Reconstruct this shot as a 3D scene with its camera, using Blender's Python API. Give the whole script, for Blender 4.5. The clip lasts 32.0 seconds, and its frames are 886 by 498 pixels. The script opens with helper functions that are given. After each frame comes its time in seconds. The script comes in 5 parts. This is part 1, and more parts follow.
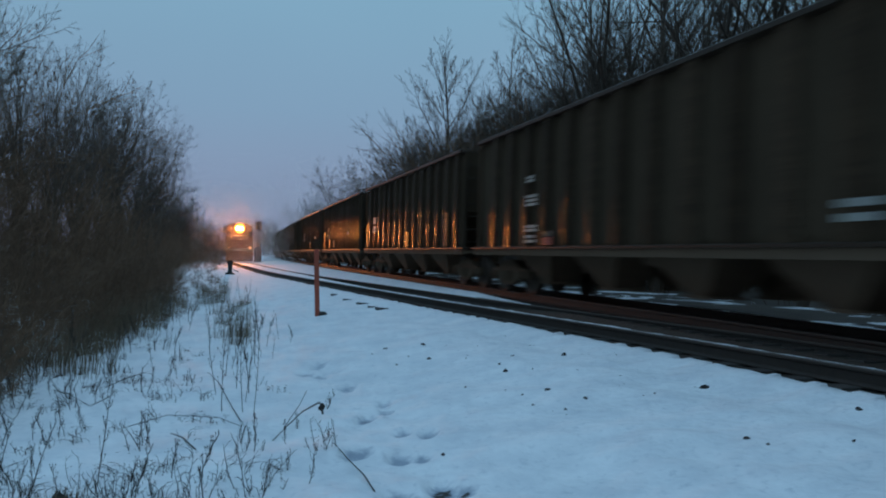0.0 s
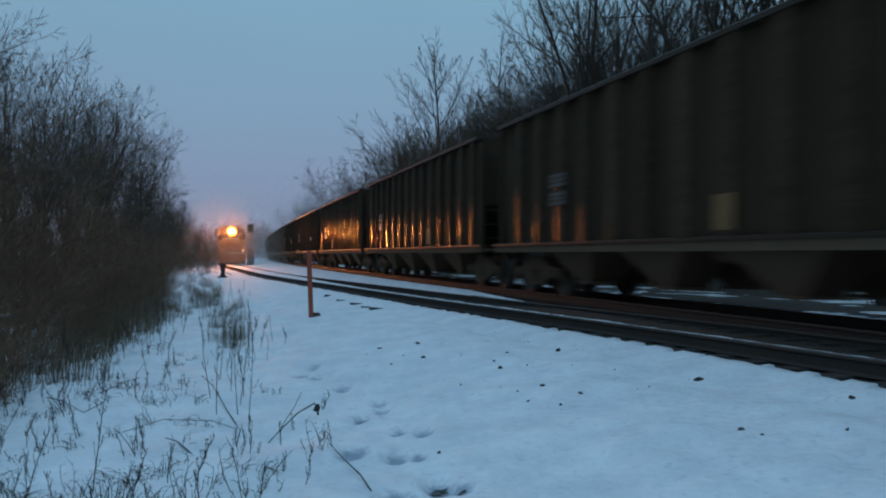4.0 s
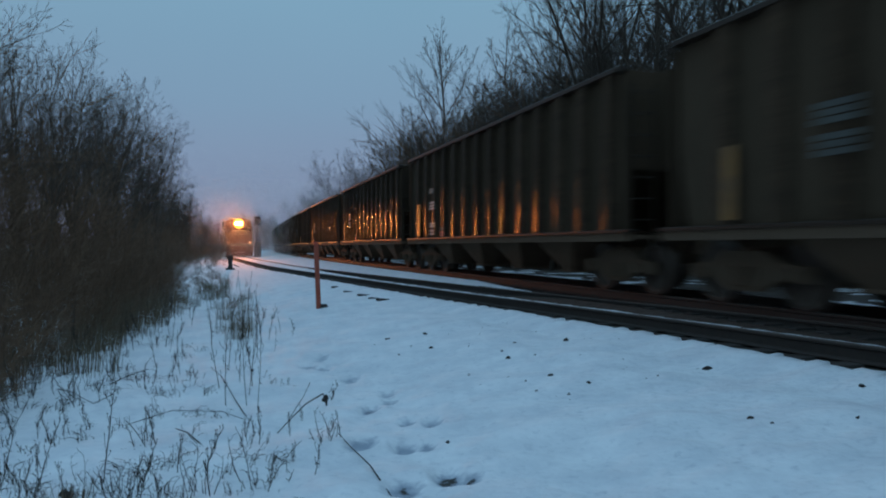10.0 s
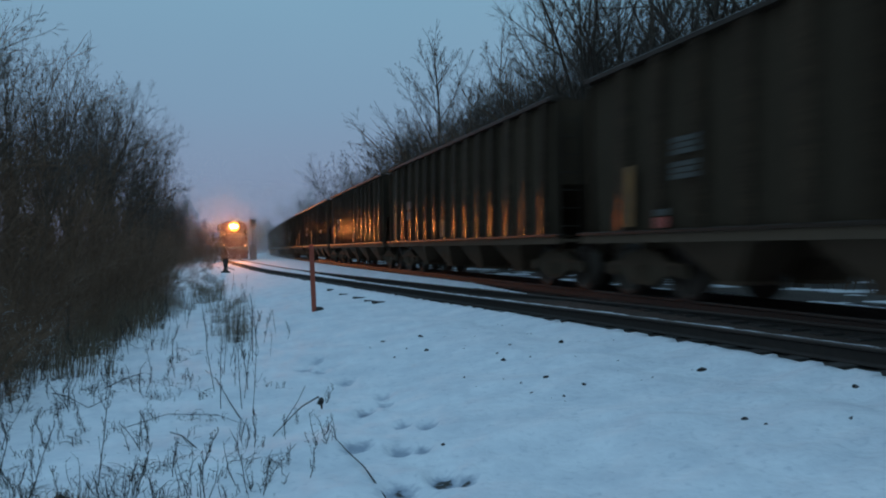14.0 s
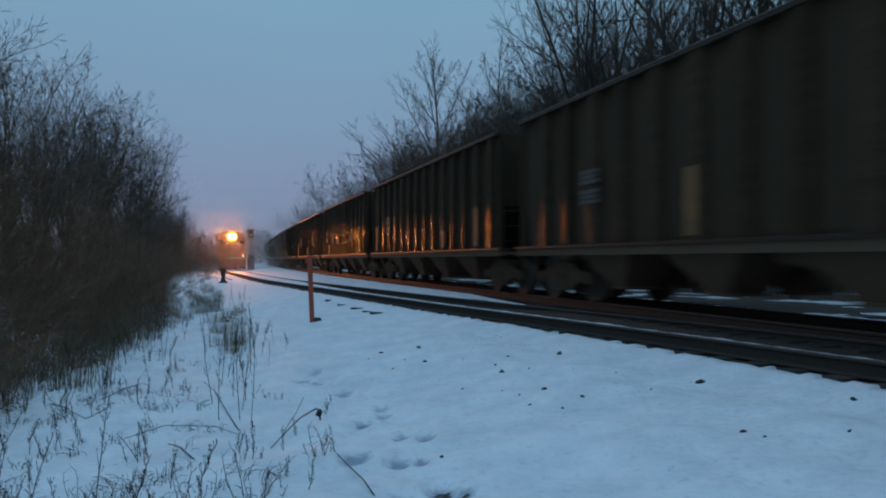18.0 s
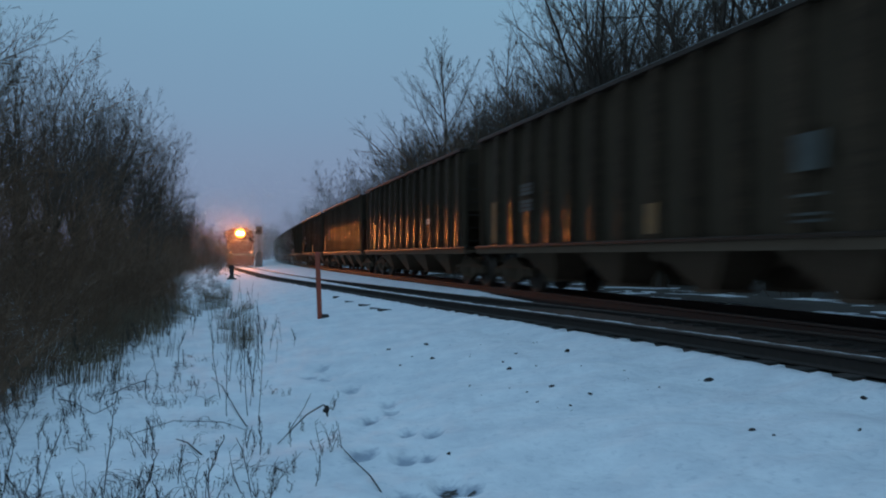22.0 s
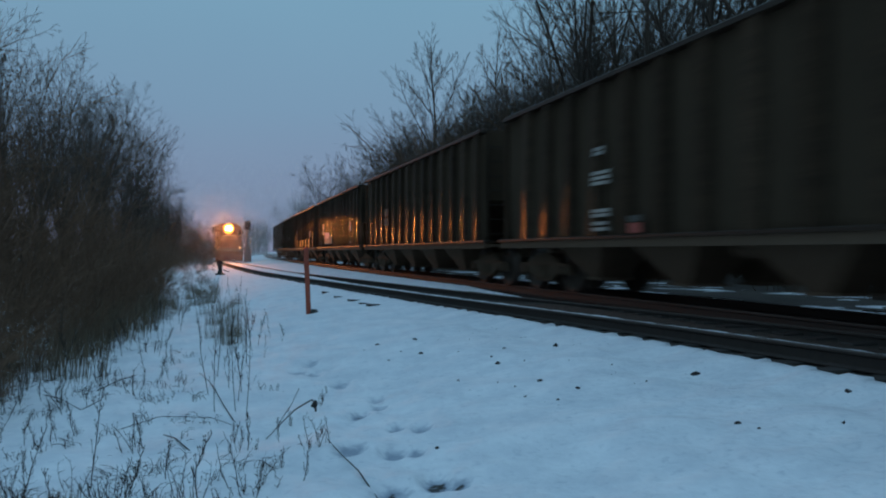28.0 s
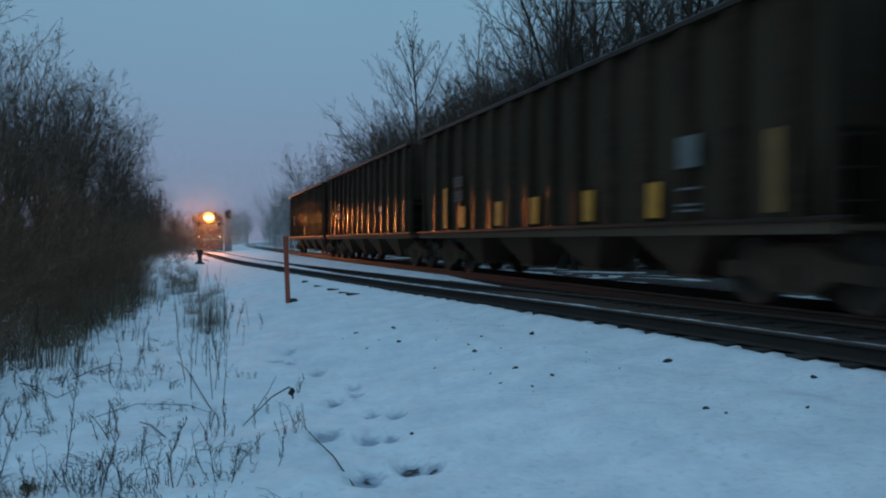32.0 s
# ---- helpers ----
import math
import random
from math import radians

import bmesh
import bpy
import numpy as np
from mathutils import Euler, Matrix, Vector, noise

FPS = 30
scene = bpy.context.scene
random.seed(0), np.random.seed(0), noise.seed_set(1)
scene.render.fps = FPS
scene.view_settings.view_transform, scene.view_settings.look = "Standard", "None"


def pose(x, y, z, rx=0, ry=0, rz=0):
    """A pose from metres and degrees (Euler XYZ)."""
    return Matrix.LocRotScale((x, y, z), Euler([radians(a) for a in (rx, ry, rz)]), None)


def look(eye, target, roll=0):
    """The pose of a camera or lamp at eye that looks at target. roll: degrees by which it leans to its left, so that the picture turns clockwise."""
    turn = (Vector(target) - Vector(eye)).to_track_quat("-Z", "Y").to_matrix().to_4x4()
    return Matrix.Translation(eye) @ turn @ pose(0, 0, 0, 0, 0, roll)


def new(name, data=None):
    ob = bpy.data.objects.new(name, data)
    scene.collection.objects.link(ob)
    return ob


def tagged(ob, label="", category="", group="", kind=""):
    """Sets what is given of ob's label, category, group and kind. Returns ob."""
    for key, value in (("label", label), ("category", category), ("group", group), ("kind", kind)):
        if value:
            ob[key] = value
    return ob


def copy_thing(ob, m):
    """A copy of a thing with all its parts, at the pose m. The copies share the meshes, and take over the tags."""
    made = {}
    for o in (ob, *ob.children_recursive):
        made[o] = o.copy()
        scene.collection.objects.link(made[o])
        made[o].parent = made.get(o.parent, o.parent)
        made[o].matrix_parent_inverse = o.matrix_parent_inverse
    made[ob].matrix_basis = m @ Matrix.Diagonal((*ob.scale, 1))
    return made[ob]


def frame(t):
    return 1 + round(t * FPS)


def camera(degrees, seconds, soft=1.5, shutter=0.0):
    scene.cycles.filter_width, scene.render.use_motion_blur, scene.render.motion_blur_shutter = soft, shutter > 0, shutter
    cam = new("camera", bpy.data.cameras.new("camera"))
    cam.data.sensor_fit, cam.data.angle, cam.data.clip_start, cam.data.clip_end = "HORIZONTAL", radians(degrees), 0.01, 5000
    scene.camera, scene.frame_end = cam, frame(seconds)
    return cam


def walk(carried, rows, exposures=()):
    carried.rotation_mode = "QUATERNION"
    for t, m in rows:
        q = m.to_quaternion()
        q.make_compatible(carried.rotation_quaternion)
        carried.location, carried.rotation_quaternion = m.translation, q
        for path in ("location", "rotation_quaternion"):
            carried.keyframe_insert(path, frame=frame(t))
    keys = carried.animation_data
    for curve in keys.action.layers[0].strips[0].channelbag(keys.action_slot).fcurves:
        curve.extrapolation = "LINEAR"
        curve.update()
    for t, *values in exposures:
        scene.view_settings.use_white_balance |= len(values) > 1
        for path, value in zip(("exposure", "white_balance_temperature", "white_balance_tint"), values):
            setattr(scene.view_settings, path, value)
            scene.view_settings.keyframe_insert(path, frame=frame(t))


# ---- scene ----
SECONDS = 32.0
cam = camera(60.66, SECONDS, soft=2.0, shutter=1.0)


def view(yaw, pitch, roll, x=0.0, y=0.0, z=0.75):
    """Camera pose: degrees to the right of the main track, upwards, and the lean."""
    eye = Vector((x, y, z))
    a, b = radians(yaw), radians(pitch)
    way = Vector((math.sin(a) * math.cos(b), math.cos(a) * math.cos(b), math.sin(b)))
    return look(eye, eye + way, roll)


# seconds, yaw, pitch, lean, x, y, z of the hand-held camera
PATH = [
    (0.0, 17.02, 0.61, 1.60, -0.002, 0.005, 0.753),
    (0.5, 17.09, 0.50, 1.12, 0.008, 0.011, 0.753),
    (1.0, 17.62, 0.49, 0.72, 0.007, 0.009, 0.752),
    (1.5, 17.91, 0.55, 0.73, 0.004, 0.008, 0.755),
    (2.0, 17.97, 0.54, 0.64, 0.006, 0.003, 0.751),
    (2.5, 17.85, 0.44, 0.50, 0.004, 0.002, 0.750),
    (3.0, 17.73, 0.50, 0.35, 0.001, -0.006, 0.749),
    (3.5, 17.67, 0.54, 0.37, 0.008, 0.003, 0.751),
    (5.5, 16.97, 0.13, 0.16, -0.000, 0.003, 0.740),
    (6.0, 16.80, -0.03, 0.03, 0.005, 0.006, 0.743),
    (6.5, 16.70, -0.08, -0.06, 0.006, 0.008, 0.744),
    (7.0, 16.84, -0.08, 0.13, 0.001, 0.005, 0.742),
    (7.5, 16.95, -0.01, 0.23, 0.004, 0.008, 0.741),
    (8.0, 17.08, -0.02, 0.26, 0.003, 0.007, 0.742),
    (8.5, 16.94, -0.07, 0.18, 0.005, 0.006, 0.742),
    (9.0, 16.83, -0.13, 0.22, 0.004, 0.008, 0.741),
    (9.5, 16.89, -0.19, 0.23, 0.003, 0.009, 0.740),
    (10.0, 17.05, -0.16, 0.07, 0.004, 0.017, 0.740),
    (10.5, 17.32, -0.04, 0.07, 0.011, 0.010, 0.743),
    (11.0, 17.50, 0.10, 0.02, 0.014, 0.007, 0.743),
    (11.5, 17.53, 0.17, -0.00, 0.018, 0.009, 0.746),
    (12.0, 17.52, 0.18, 0.08, 0.009, 0.009, 0.741),
    (12.5, 17.51, 0.11, 0.07, 0.009, 0.007, 0.743),
    (13.0, 17.44, 0.11, -0.08, 0.012, 0.006, 0.744),
    (13.5, 17.44, 0.04, -0.09, 0.014, 0.009, 0.742),
    (14.0, 17.37, 0.01, -0.13, 0.009, 0.003, 0.743),
    (14.5, 17.13, 0.14, -0.01, 0.005, 0.008, 0.745),
    (16.5, 17.51, 0.70, 0.22, -0.001, -0.002, 0.749),
    (17.0, 17.49, 0.70, 0.18, 0.002, -0.005, 0.747),
    (17.5, 17.54, 0.81, 0.16, -0.002, 0.002, 0.748),
    (18.0, 17.54, 0.81, 0.02, -0.005, -0.006, 0.752),
    (18.5, 17.44, 0.76, -0.18, -0.004, -0.002, 0.748),
    (19.0, 17.35, 0.67, -0.24, -0.001, -0.001, 0.751),
    (19.5, 16.95, 0.69, -0.09, 0.002, 0.008, 0.749),
    (20.0, 16.91, 0.66, 0.05, 0.000, 0.000, 0.750),
    (20.5, 17.02, 0.70, 0.16, -0.000, 0.002, 0.749),
    (21.0, 16.96, 0.64, 0.18, 0.005, 0.007, 0.747),
    (21.5, 16.95, 0.65, 0.20, 0.003, 0.008, 0.749),
    (22.0, 16.95, 0.60, 0.19, 0.000, 0.007, 0.747),
    (22.5, 16.78, 0.50, 0.12, 0.000, 0.009, 0.744),
    (23.0, 16.82, 0.41, 0.00, 0.007, 0.010, 0.745),
    (23.5, 16.80, 0.42, 0.05, 0.006, 0.010, 0.747),
    (24.0, 17.00, 0.52, 0.22, 0.001, 0.007, 0.746),
    (24.5, 17.19, 0.63, 0.41, 0.006, 0.009, 0.743),
    (25.0, 17.39, 0.61, 0.47, 0.010, 0.011, 0.749),
    (25.5, 17.45, 0.59, 0.49, 0.001, 0.001, 0.745),
    (27.5, 17.66, 0.26, 0.20, 0.012, 0.006, 0.743),
    (28.0, 17.75, 0.24, 0.14, 0.010, 0.001, 0.744),
    (28.5, 17.91, 0.13, 0.10, 0.013, -0.001, 0.742),
    (29.0, 18.10, 0.01, 0.09, 0.016, -0.000, 0.743),
    (29.5, 18.26, -0.07, 0.08, 0.013, -0.014, 0.743),
    (30.0, 18.19, -0.13, -0.02, 0.017, -0.015, 0.740),
    (30.5, 18.25, -0.27, -0.01, 0.019, -0.027, 0.738),
    (31.0, 18.35, -0.45, -0.09, 0.025, -0.039, 0.737),
    (31.5, 18.61, -0.59, -0.07, 0.040, -0.054, 0.736),
    (32.0, 19.11, -0.53, 0.26, 0.041, -0.069, 0.734),
]
walk(cam, [(t, view(*row)) for t, *row in PATH], exposures=[(0.0, 0.12, 6580, 8.0), (3.5, 0.10, 6580, 8.0), (9.0, 0.05, 6580, 8.0), (13.5, 0.03, 6580, 8.0), (18.0, 0.01, 6500, 10.0), (25.0, -0.02, 6500, 10.0), (28.5, -0.04, 6450, 6.0), (SECONDS, -0.06, 6450, 6.0)])

# ---- sky and light ----
world = bpy.data.worlds.new("dusk_sky")
scene.world = world
world.use_nodes = True
wn, wl = world.node_tree.nodes, world.node_tree.links
wn.clear()
w_out = wn.new("ShaderNodeOutputWorld")
w_bg = wn.new("ShaderNodeBackground")
w_tc = wn.new("ShaderNodeTexCoord")
w_sep = wn.new("ShaderNodeSeparateXYZ")
w_ramp = wn.new("ShaderNodeValToRGB")
wl.new(w_tc.outputs["Generated"], w_sep.inputs[0])
wl.new(w_sep.outputs["Z"], w_ramp.inputs[0])
w_noise = wn.new("ShaderNodeTexNoise")
w_noise.inputs["Scale"].default_value = 1.6
w_noise.inputs["Detail"].default_value = 4
wl.new(w_tc.outputs["Generated"], w_noise.inputs["Vector"])
w_mix = wn.new("ShaderNodeMix")
w_mix.data_type, w_mix.blend_type = "RGBA", "SOFT_LIGHT"
w_mix.inputs["Factor"].default_value = 0.12
wl.new(w_ramp.outputs["Color"], w_mix.inputs["A"])
wl.new(w_noise.outputs["Fac"], w_mix.inputs["B"])
wl.new(w_mix.outputs["Result"], w_bg.inputs["Color"])
wl.new(w_bg.outputs[0], w_out.inputs[0])
w_bg.inputs["Strength"].default_value = 1.0
ramp = w_ramp.color_ramp
ramp.elements[0].position, ramp.elements[0].color = 0.0, (0.228, 0.236, 0.372, 1)
ramp.elements[1].position, ramp.elements[1].color = 1.0, (0.275, 0.490, 0.740, 1)
for p, c in ((0.06, (0.215, 0.266, 0.405, 1)), (0.18, (0.195, 0.312, 0.458, 1)), (0.34, (0.190, 0.355, 0.500, 1))):
    ramp.elements.new(p).color = c


# ---- small builders ----
def mesh_of(name, verts, faces, mat=None, smooth=False):
    me = bpy.data.meshes.new(name)
    me.from_pydata([tuple(v) for v in verts], [], faces)
    if mat:
        me.materials.append(mat)
    if smooth:
        me.polygons.foreach_set("use_smooth", [True] * len(me.polygons))
    me.update()
    return me


class Shape:
    """Collects simple solids into one mesh."""

    def __init__(self):
        self.v, self.f = [], []

    def box(self, x0, x1, y0, y1, z0, z1, m=None):
        n = len(self.v)
        c = [Vector((x, y, z)) for x in (x0, x1) for y in (y0, y1) for z in (z0, z1)]
        self.v += [m @ p if m else p for p in c]
        for q in ((0, 1, 3, 2), (4, 6, 7, 5), (0, 4, 5, 1), (2, 3, 7, 6), (0, 2, 6, 4), (1, 5, 7, 3)):
            self.f.append(tuple(n + i for i in q))
        return self

    def bevel_box(self, x0, x1, y0, y1, z0, z1, b, m=None):
        """A box whose four upright edges and top rim are chamfered."""
        lo = [(x0 + b, y0), (x1 - b, y0), (x1, y0 + b), (x1, y1 - b), (x1 - b, y1), (x0 + b, y1), (x0, y1 - b), (x0, y0 + b)]
        mx, my = (x0 + x1) / 2, (y0 + y1) / 2
        hi = [(x - math.copysign(b, x - mx), y - math.copysign(b, y - my)) for x, y in lo]
        return self.loft([[(x, y, z0) for x, y in lo], [(x, y, z1 - b) for x, y in lo], [(x, y, z1) for x, y in hi]], m)

    def loft(self, rings, m=None, caps=True):
        n, k = len(self.v), len(rings[0])
        for ring in rings:
            self.v += [m @ Vector(p) if m else Vector(p) for p in ring]
        for i in range(len(rings) - 1):
            for j in range(k):
                a, b = n + i * k + j, n + i * k + (j + 1) % k
                self.f.append((a, b, b + k, a + k))
        if caps:
            self.f.append(tuple(n + j for j in reversed(range(k))))
            self.f.append(tuple(n + (len(rings) - 1) * k + j for j in range(k)))
        return self

    def tube(self, p, q, r0, r1=None, sides=8):
        p, q = Vector(p), Vector(q)
        r1 = r0 if r1 is None else r1
        d = (q - p).normalized()
        u = d.orthogonal().normalized()
        w = d.cross(u)
        ring = lambda c, r: [c + r * (math.cos(2 * math.pi * i / sides) * u + math.sin(2 * math.pi * i / sides) * w) for i in range(sides)]
        return self.loft([ring(p, r0), ring(q, r1)])

    def path(self, points, radii, sides=4, caps=True):
        points = [Vector(p) for p in points]
        rings = []
        for i, p in enumerate(points):
            d = (points[min(i + 1, len(points) - 1)] - points[max(i - 1, 0)]).normalized()
            u = d.orthogonal().normalized()
            w = d.cross(u)
            rings.append([p + radii[i] * (math.cos(2 * math.pi * j / sides) * u + math.sin(2 * math.pi * j / sides) * w) for j in range(sides)])
        return self.loft(rings, None, caps)

    def prism(self, outline, axis, t0, t1, m=None):
        """An outline of (a, b) swept along an axis: 0 x (outline y, z), 1 y (outline x, z), 2 z (outline x, y)."""
        put = ((lambda a, b, t: (t, a, b)), (lambda a, b, t: (a, t, b)), (lambda a, b, t: (a, b, t)))[axis]
        return self.loft([[put(a, b, t) for a, b in outline] for t in (t0, t1)], m)

    def mesh(self, name, mat, smooth=False):
        return mesh_of(name, self.v, self.f, mat, smooth)


def part(name, shape, mat, parent, label="", smooth=False):
    """One mesh under a thing or under a part. shape: a Shape or a mesh."""
    me = shape.mesh(name, mat, smooth) if isinstance(shape, Shape) else shape
    ob = new(name, me)
    ob.parent = parent
    if label:
        ob["label"] = label
    return ob


def thing(name, m, label, category, group="", kind=""):
    ob = new(name)
    ob.matrix_basis = m
    ob.empty_display_size = 0.2
    return tagged(ob, label, category, group, kind)


# ---- materials ----
def material(name, base, rough=0.7, metal=0.0, second=None, scale=3.0, fine=40.0, bump=0.3, bump_dist=0.01, amount=0.6,
             spec=0.5, stretch=(1, 1, 1), coords="Object", emit=None, emit_strength=0.0, by_object=0.0, rough_var=0.0):
    mat = bpy.data.materials.new(name)
    mat.use_nodes = True
    n, l = mat.node_tree.nodes, mat.node_tree.links
    bs = n["Principled BSDF"]
    bs.inputs["Roughness"].default_value = rough
    bs.inputs["Metallic"].default_value = metal
    bs.inputs["Specular IOR Level"].default_value = spec
    tc = n.new("ShaderNodeTexCoord")
    mp = n.new("ShaderNodeMapping")
    mp.inputs["Scale"].default_value = stretch
    l.new(tc.outputs[coords], mp.inputs[0])
    big, small = n.new("ShaderNodeTexNoise"), n.new("ShaderNodeTexNoise")
    for t, s, d in ((big, scale, 5), (small, fine, 3)):
        t.inputs["Scale"].default_value = s
        t.inputs["Detail"].default_value = d
        l.new(mp.outputs[0], t.inputs["Vector"])
    mix = n.new("ShaderNodeMix")
    mix.data_type = "RGBA"
    mix.inputs["A"].default_value = (*base, 1)
    mix.inputs["B"].default_value = (*(second or [c * 0.6 for c in base]), 1)
    add = n.new("ShaderNodeMath")
    add.operation = "MULTIPLY_ADD"
    l.new(small.outputs["Fac"], add.inputs[0])
    add.inputs[1].default_value = 0.5
    l.new(big.outputs["Fac"], add.inputs[2])
    rg = n.new("ShaderNodeMapRange")
    rg.inputs["From Min"].default_value, rg.inputs["From Max"].default_value = 0.55, 1.0
    rg.inputs["To Max"].default_value = amount
    l.new(add.outputs[0], rg.inputs["Value"])
    l.new(rg.outputs["Result"], mix.inputs["Factor"])
    col = mix.outputs["Result"]
    if by_object:
        oi = n.new("ShaderNodeObjectInfo")
        hv = n.new("ShaderNodeHueSaturation")
        mr = n.new("ShaderNodeMapRange")
        mr.inputs["To Min"].default_value, mr.inputs["To Max"].default_value = 1 - by_object, 1 + by_object
        l.new(oi.outputs["Random"], mr.inputs["Value"])
        l.new(mr.outputs["Result"], hv.inputs["Value"])
        l.new(col, hv.inputs["Color"])
        col = hv.outputs["Color"]
    l.new(col, bs.inputs["Base Color"])
    if rough_var:
        rr = n.new("ShaderNodeMapRange")
        rr.inputs["From Min"].default_value, rr.inputs["From Max"].default_value = 0.3, 0.7
        rr.inputs["To Min"].default_value, rr.inputs["To Max"].default_value = rough - rough_var, rough + rough_var
        l.new(big.outputs["Fac"], rr.inputs["Value"])
        l.new(rr.outputs["Result"], bs.inputs["Roughness"])
    if bump:
        bp = n.new("ShaderNodeBump")
        bp.inputs["Strength"].default_value, bp.inputs["Distance"].default_value = bump, bump_dist
        l.new(add.outputs[0], bp.inputs["Height"])
        l.new(bp.outputs[0], bs.inputs["Normal"])
    if emit:
        bs.inputs["Emission Color"].default_value = (*emit, 1)
        bs.inputs["Emission Strength"].default_value = emit_strength
    return mat


M_SNOW = material("snow", (0.93, 0.93, 0.935), 0.75, second=(0.70, 0.715, 0.75), scale=2.2, fine=9, bump=0.9, bump_dist=0.05, amount=0.75, spec=0.3)
M_BALLAST = material("ballast", (0.064, 0.046, 0.033), 0.9, second=(0.032, 0.024, 0.018), scale=9, fine=45, bump=1.0, bump_dist=0.03, amount=0.9, by_object=0.2)
M_STONE = material("ballast_stone", (0.075, 0.070, 0.066), 0.9, second=(0.03, 0.028, 0.026), scale=9, fine=60, bump=0.6, amount=0.9)
M_TIE = material("tie_wood", (0.045, 0.038, 0.032), 0.85, second=(0.02, 0.017, 0.015), scale=6, fine=50, bump=0.6, stretch=(0.4, 4, 4), by_object=0.25)
M_RAIL = material("rail_side", (0.045, 0.030, 0.022), 0.7, second=(0.02, 0.015, 0.012), scale=12, fine=70, bump=0.3)
M_RAILHEAD = material("rail_head", (0.085, 0.062, 0.048), 0.5, metal=0.3, second=(0.08, 0.06, 0.05), scale=5, fine=90, bump=0.1, stretch=(8, 0.3, 1))
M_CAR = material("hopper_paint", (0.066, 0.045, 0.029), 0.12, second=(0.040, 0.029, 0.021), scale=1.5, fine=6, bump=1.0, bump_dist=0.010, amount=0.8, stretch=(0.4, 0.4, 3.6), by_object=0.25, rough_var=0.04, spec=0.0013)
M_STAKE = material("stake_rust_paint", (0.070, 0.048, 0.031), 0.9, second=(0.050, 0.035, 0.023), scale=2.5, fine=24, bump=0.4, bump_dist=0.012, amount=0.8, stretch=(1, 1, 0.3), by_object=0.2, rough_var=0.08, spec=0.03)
M_TRUCK = material("truck_grime", (0.130, 0.089, 0.059), 0.95, second=(0.095, 0.066, 0.045), scale=5, fine=40, bump=0.4, spec=0.1)
M_CARDARK = material("underframe_grime", (0.150, 0.100, 0.066), 0.95, second=(0.105, 0.072, 0.049), scale=5, fine=40, bump=0.4, spec=0.08)
M_CHORD = material("worn_chord_steel", (0.038, 0.026, 0.018), 0.5, second=(0.034, 0.023, 0.016), scale=3, fine=30, bump=0.3, bump_dist=0.008, amount=0.8, spec=0.14)
M_WHEEL = material("wheel_steel", (0.12, 0.088, 0.066), 0.7, metal=0.2, second=(0.08, 0.056, 0.042), scale=6, fine=50, bump=0.2)
M_YELLOW = material("reflective_yellow", (0.72, 0.31, 0.02), 0.5, second=(0.20, 0.12, 0.02), scale=5, fine=40, bump=0.15, amount=0.7)
M_WHITE = material("stencil_white", (0.36, 0.37, 0.31), 0.6, second=(0.16, 0.16, 0.16), scale=4, fine=35, bump=0.1, amount=0.8)
M_GREYMARK = material("faded_stencil", (0.078, 0.084, 0.070), 0.8, second=(0.035, 0.033, 0.03), scale=4, fine=30, bump=0.1, amount=0.8)
M_WORN = material("worn_paint", (0.060, 0.051, 0.042), 0.85, second=(0.045, 0.034, 0.025), scale=3, fine=26, bump=0.1, amount=0.9)
M_PALE = material("pale_panel", (0.145, 0.155, 0.135), 0.7, second=(0.09, 0.10, 0.10), scale=5, fine=30, bump=0.1, amount=0.8)
M_BLUEMARK = material("blue_marking", (0.11, 0.13, 0.21), 0.6, second=(0.07, 0.07, 0.14), scale=4, fine=30, bump=0.1, amount=0.6)
M_REDMARK = material("red_marking", (0.36, 0.07, 0.05), 0.6, second=(0.12, 0.04, 0.03), scale=4, fine=30, bump=0.1, amount=0.6)
M_BARK = material("bark", (0.100, 0.072, 0.052), 0.9, second=(0.055, 0.040, 0.030), scale=3, fine=22, bump=0.8, bump_dist=0.02, stretch=(1, 1, 0.25), by_object=0.25)
M_TWIG = material("twig_bark", (0.084, 0.064, 0.048), 0.9, second=(0.060, 0.041, 0.029), scale=2, fine=10, bump=0.0, by_object=0.25)
M_BUSH = material("bush_twig", (0.170, 0.094, 0.052), 0.9, second=(0.100, 0.058, 0.036), scale=2, fine=10, bump=0.0, by_object=0.3)
M_GRASS = material("dry_grass", (0.165, 0.122, 0.077), 0.9, second=(0.085, 0.064, 0.042), scale=1.5, fine=12, bump=0.0, by_object=0.3)
M_STALK = material("dead_stalk", (0.038, 0.031, 0.024), 0.9, second=(0.020, 0.017, 0.014), scale=6, fine=30, bump=0.0, by_object=0.4)
M_POST = material("post_red_paint", (0.42, 0.085, 0.045), 0.6, second=(0.22, 0.06, 0.035), scale=6, fine=40, bump=0.3, stretch=(1, 1, 0.4))
M_LOCO = material("loco_paint", (0.05, 0.045, 0.045), 0.4, second=(0.03, 0.026, 0.024), scale=2, fine=30, bump=0.15)
# warm orange front colour; on the cab it stands in for headlight glow
M_LOCO2 = material("loco_glow_tint", (0.12, 0.032, 0.014), 0.4, second=(0.08, 0.024, 0.012), scale=2, fine=30, bump=0.15)
M_GLASS = material("cab_glass", (0.01, 0.012, 0.014), 0.08, second=(0.01, 0.012, 0.014), bump=0.0)
M_GREY = material("signal_grey_paint", (0.15, 0.145, 0.14), 0.5, second=(0.09, 0.085, 0.08), scale=3, fine=30, bump=0.2)
M_BLACK = material("black_paint", (0.02, 0.02, 0.02), 0.5, second=(0.03, 0.027, 0.025), scale=5, fine=40, bump=0.2)
M_HEADLIGHT = material("headlight_glow", (0.9, 0.7, 0.4), 0.3, bump=0.0, emit=(1.0, 0.60, 0.14), emit_strength=120.0)
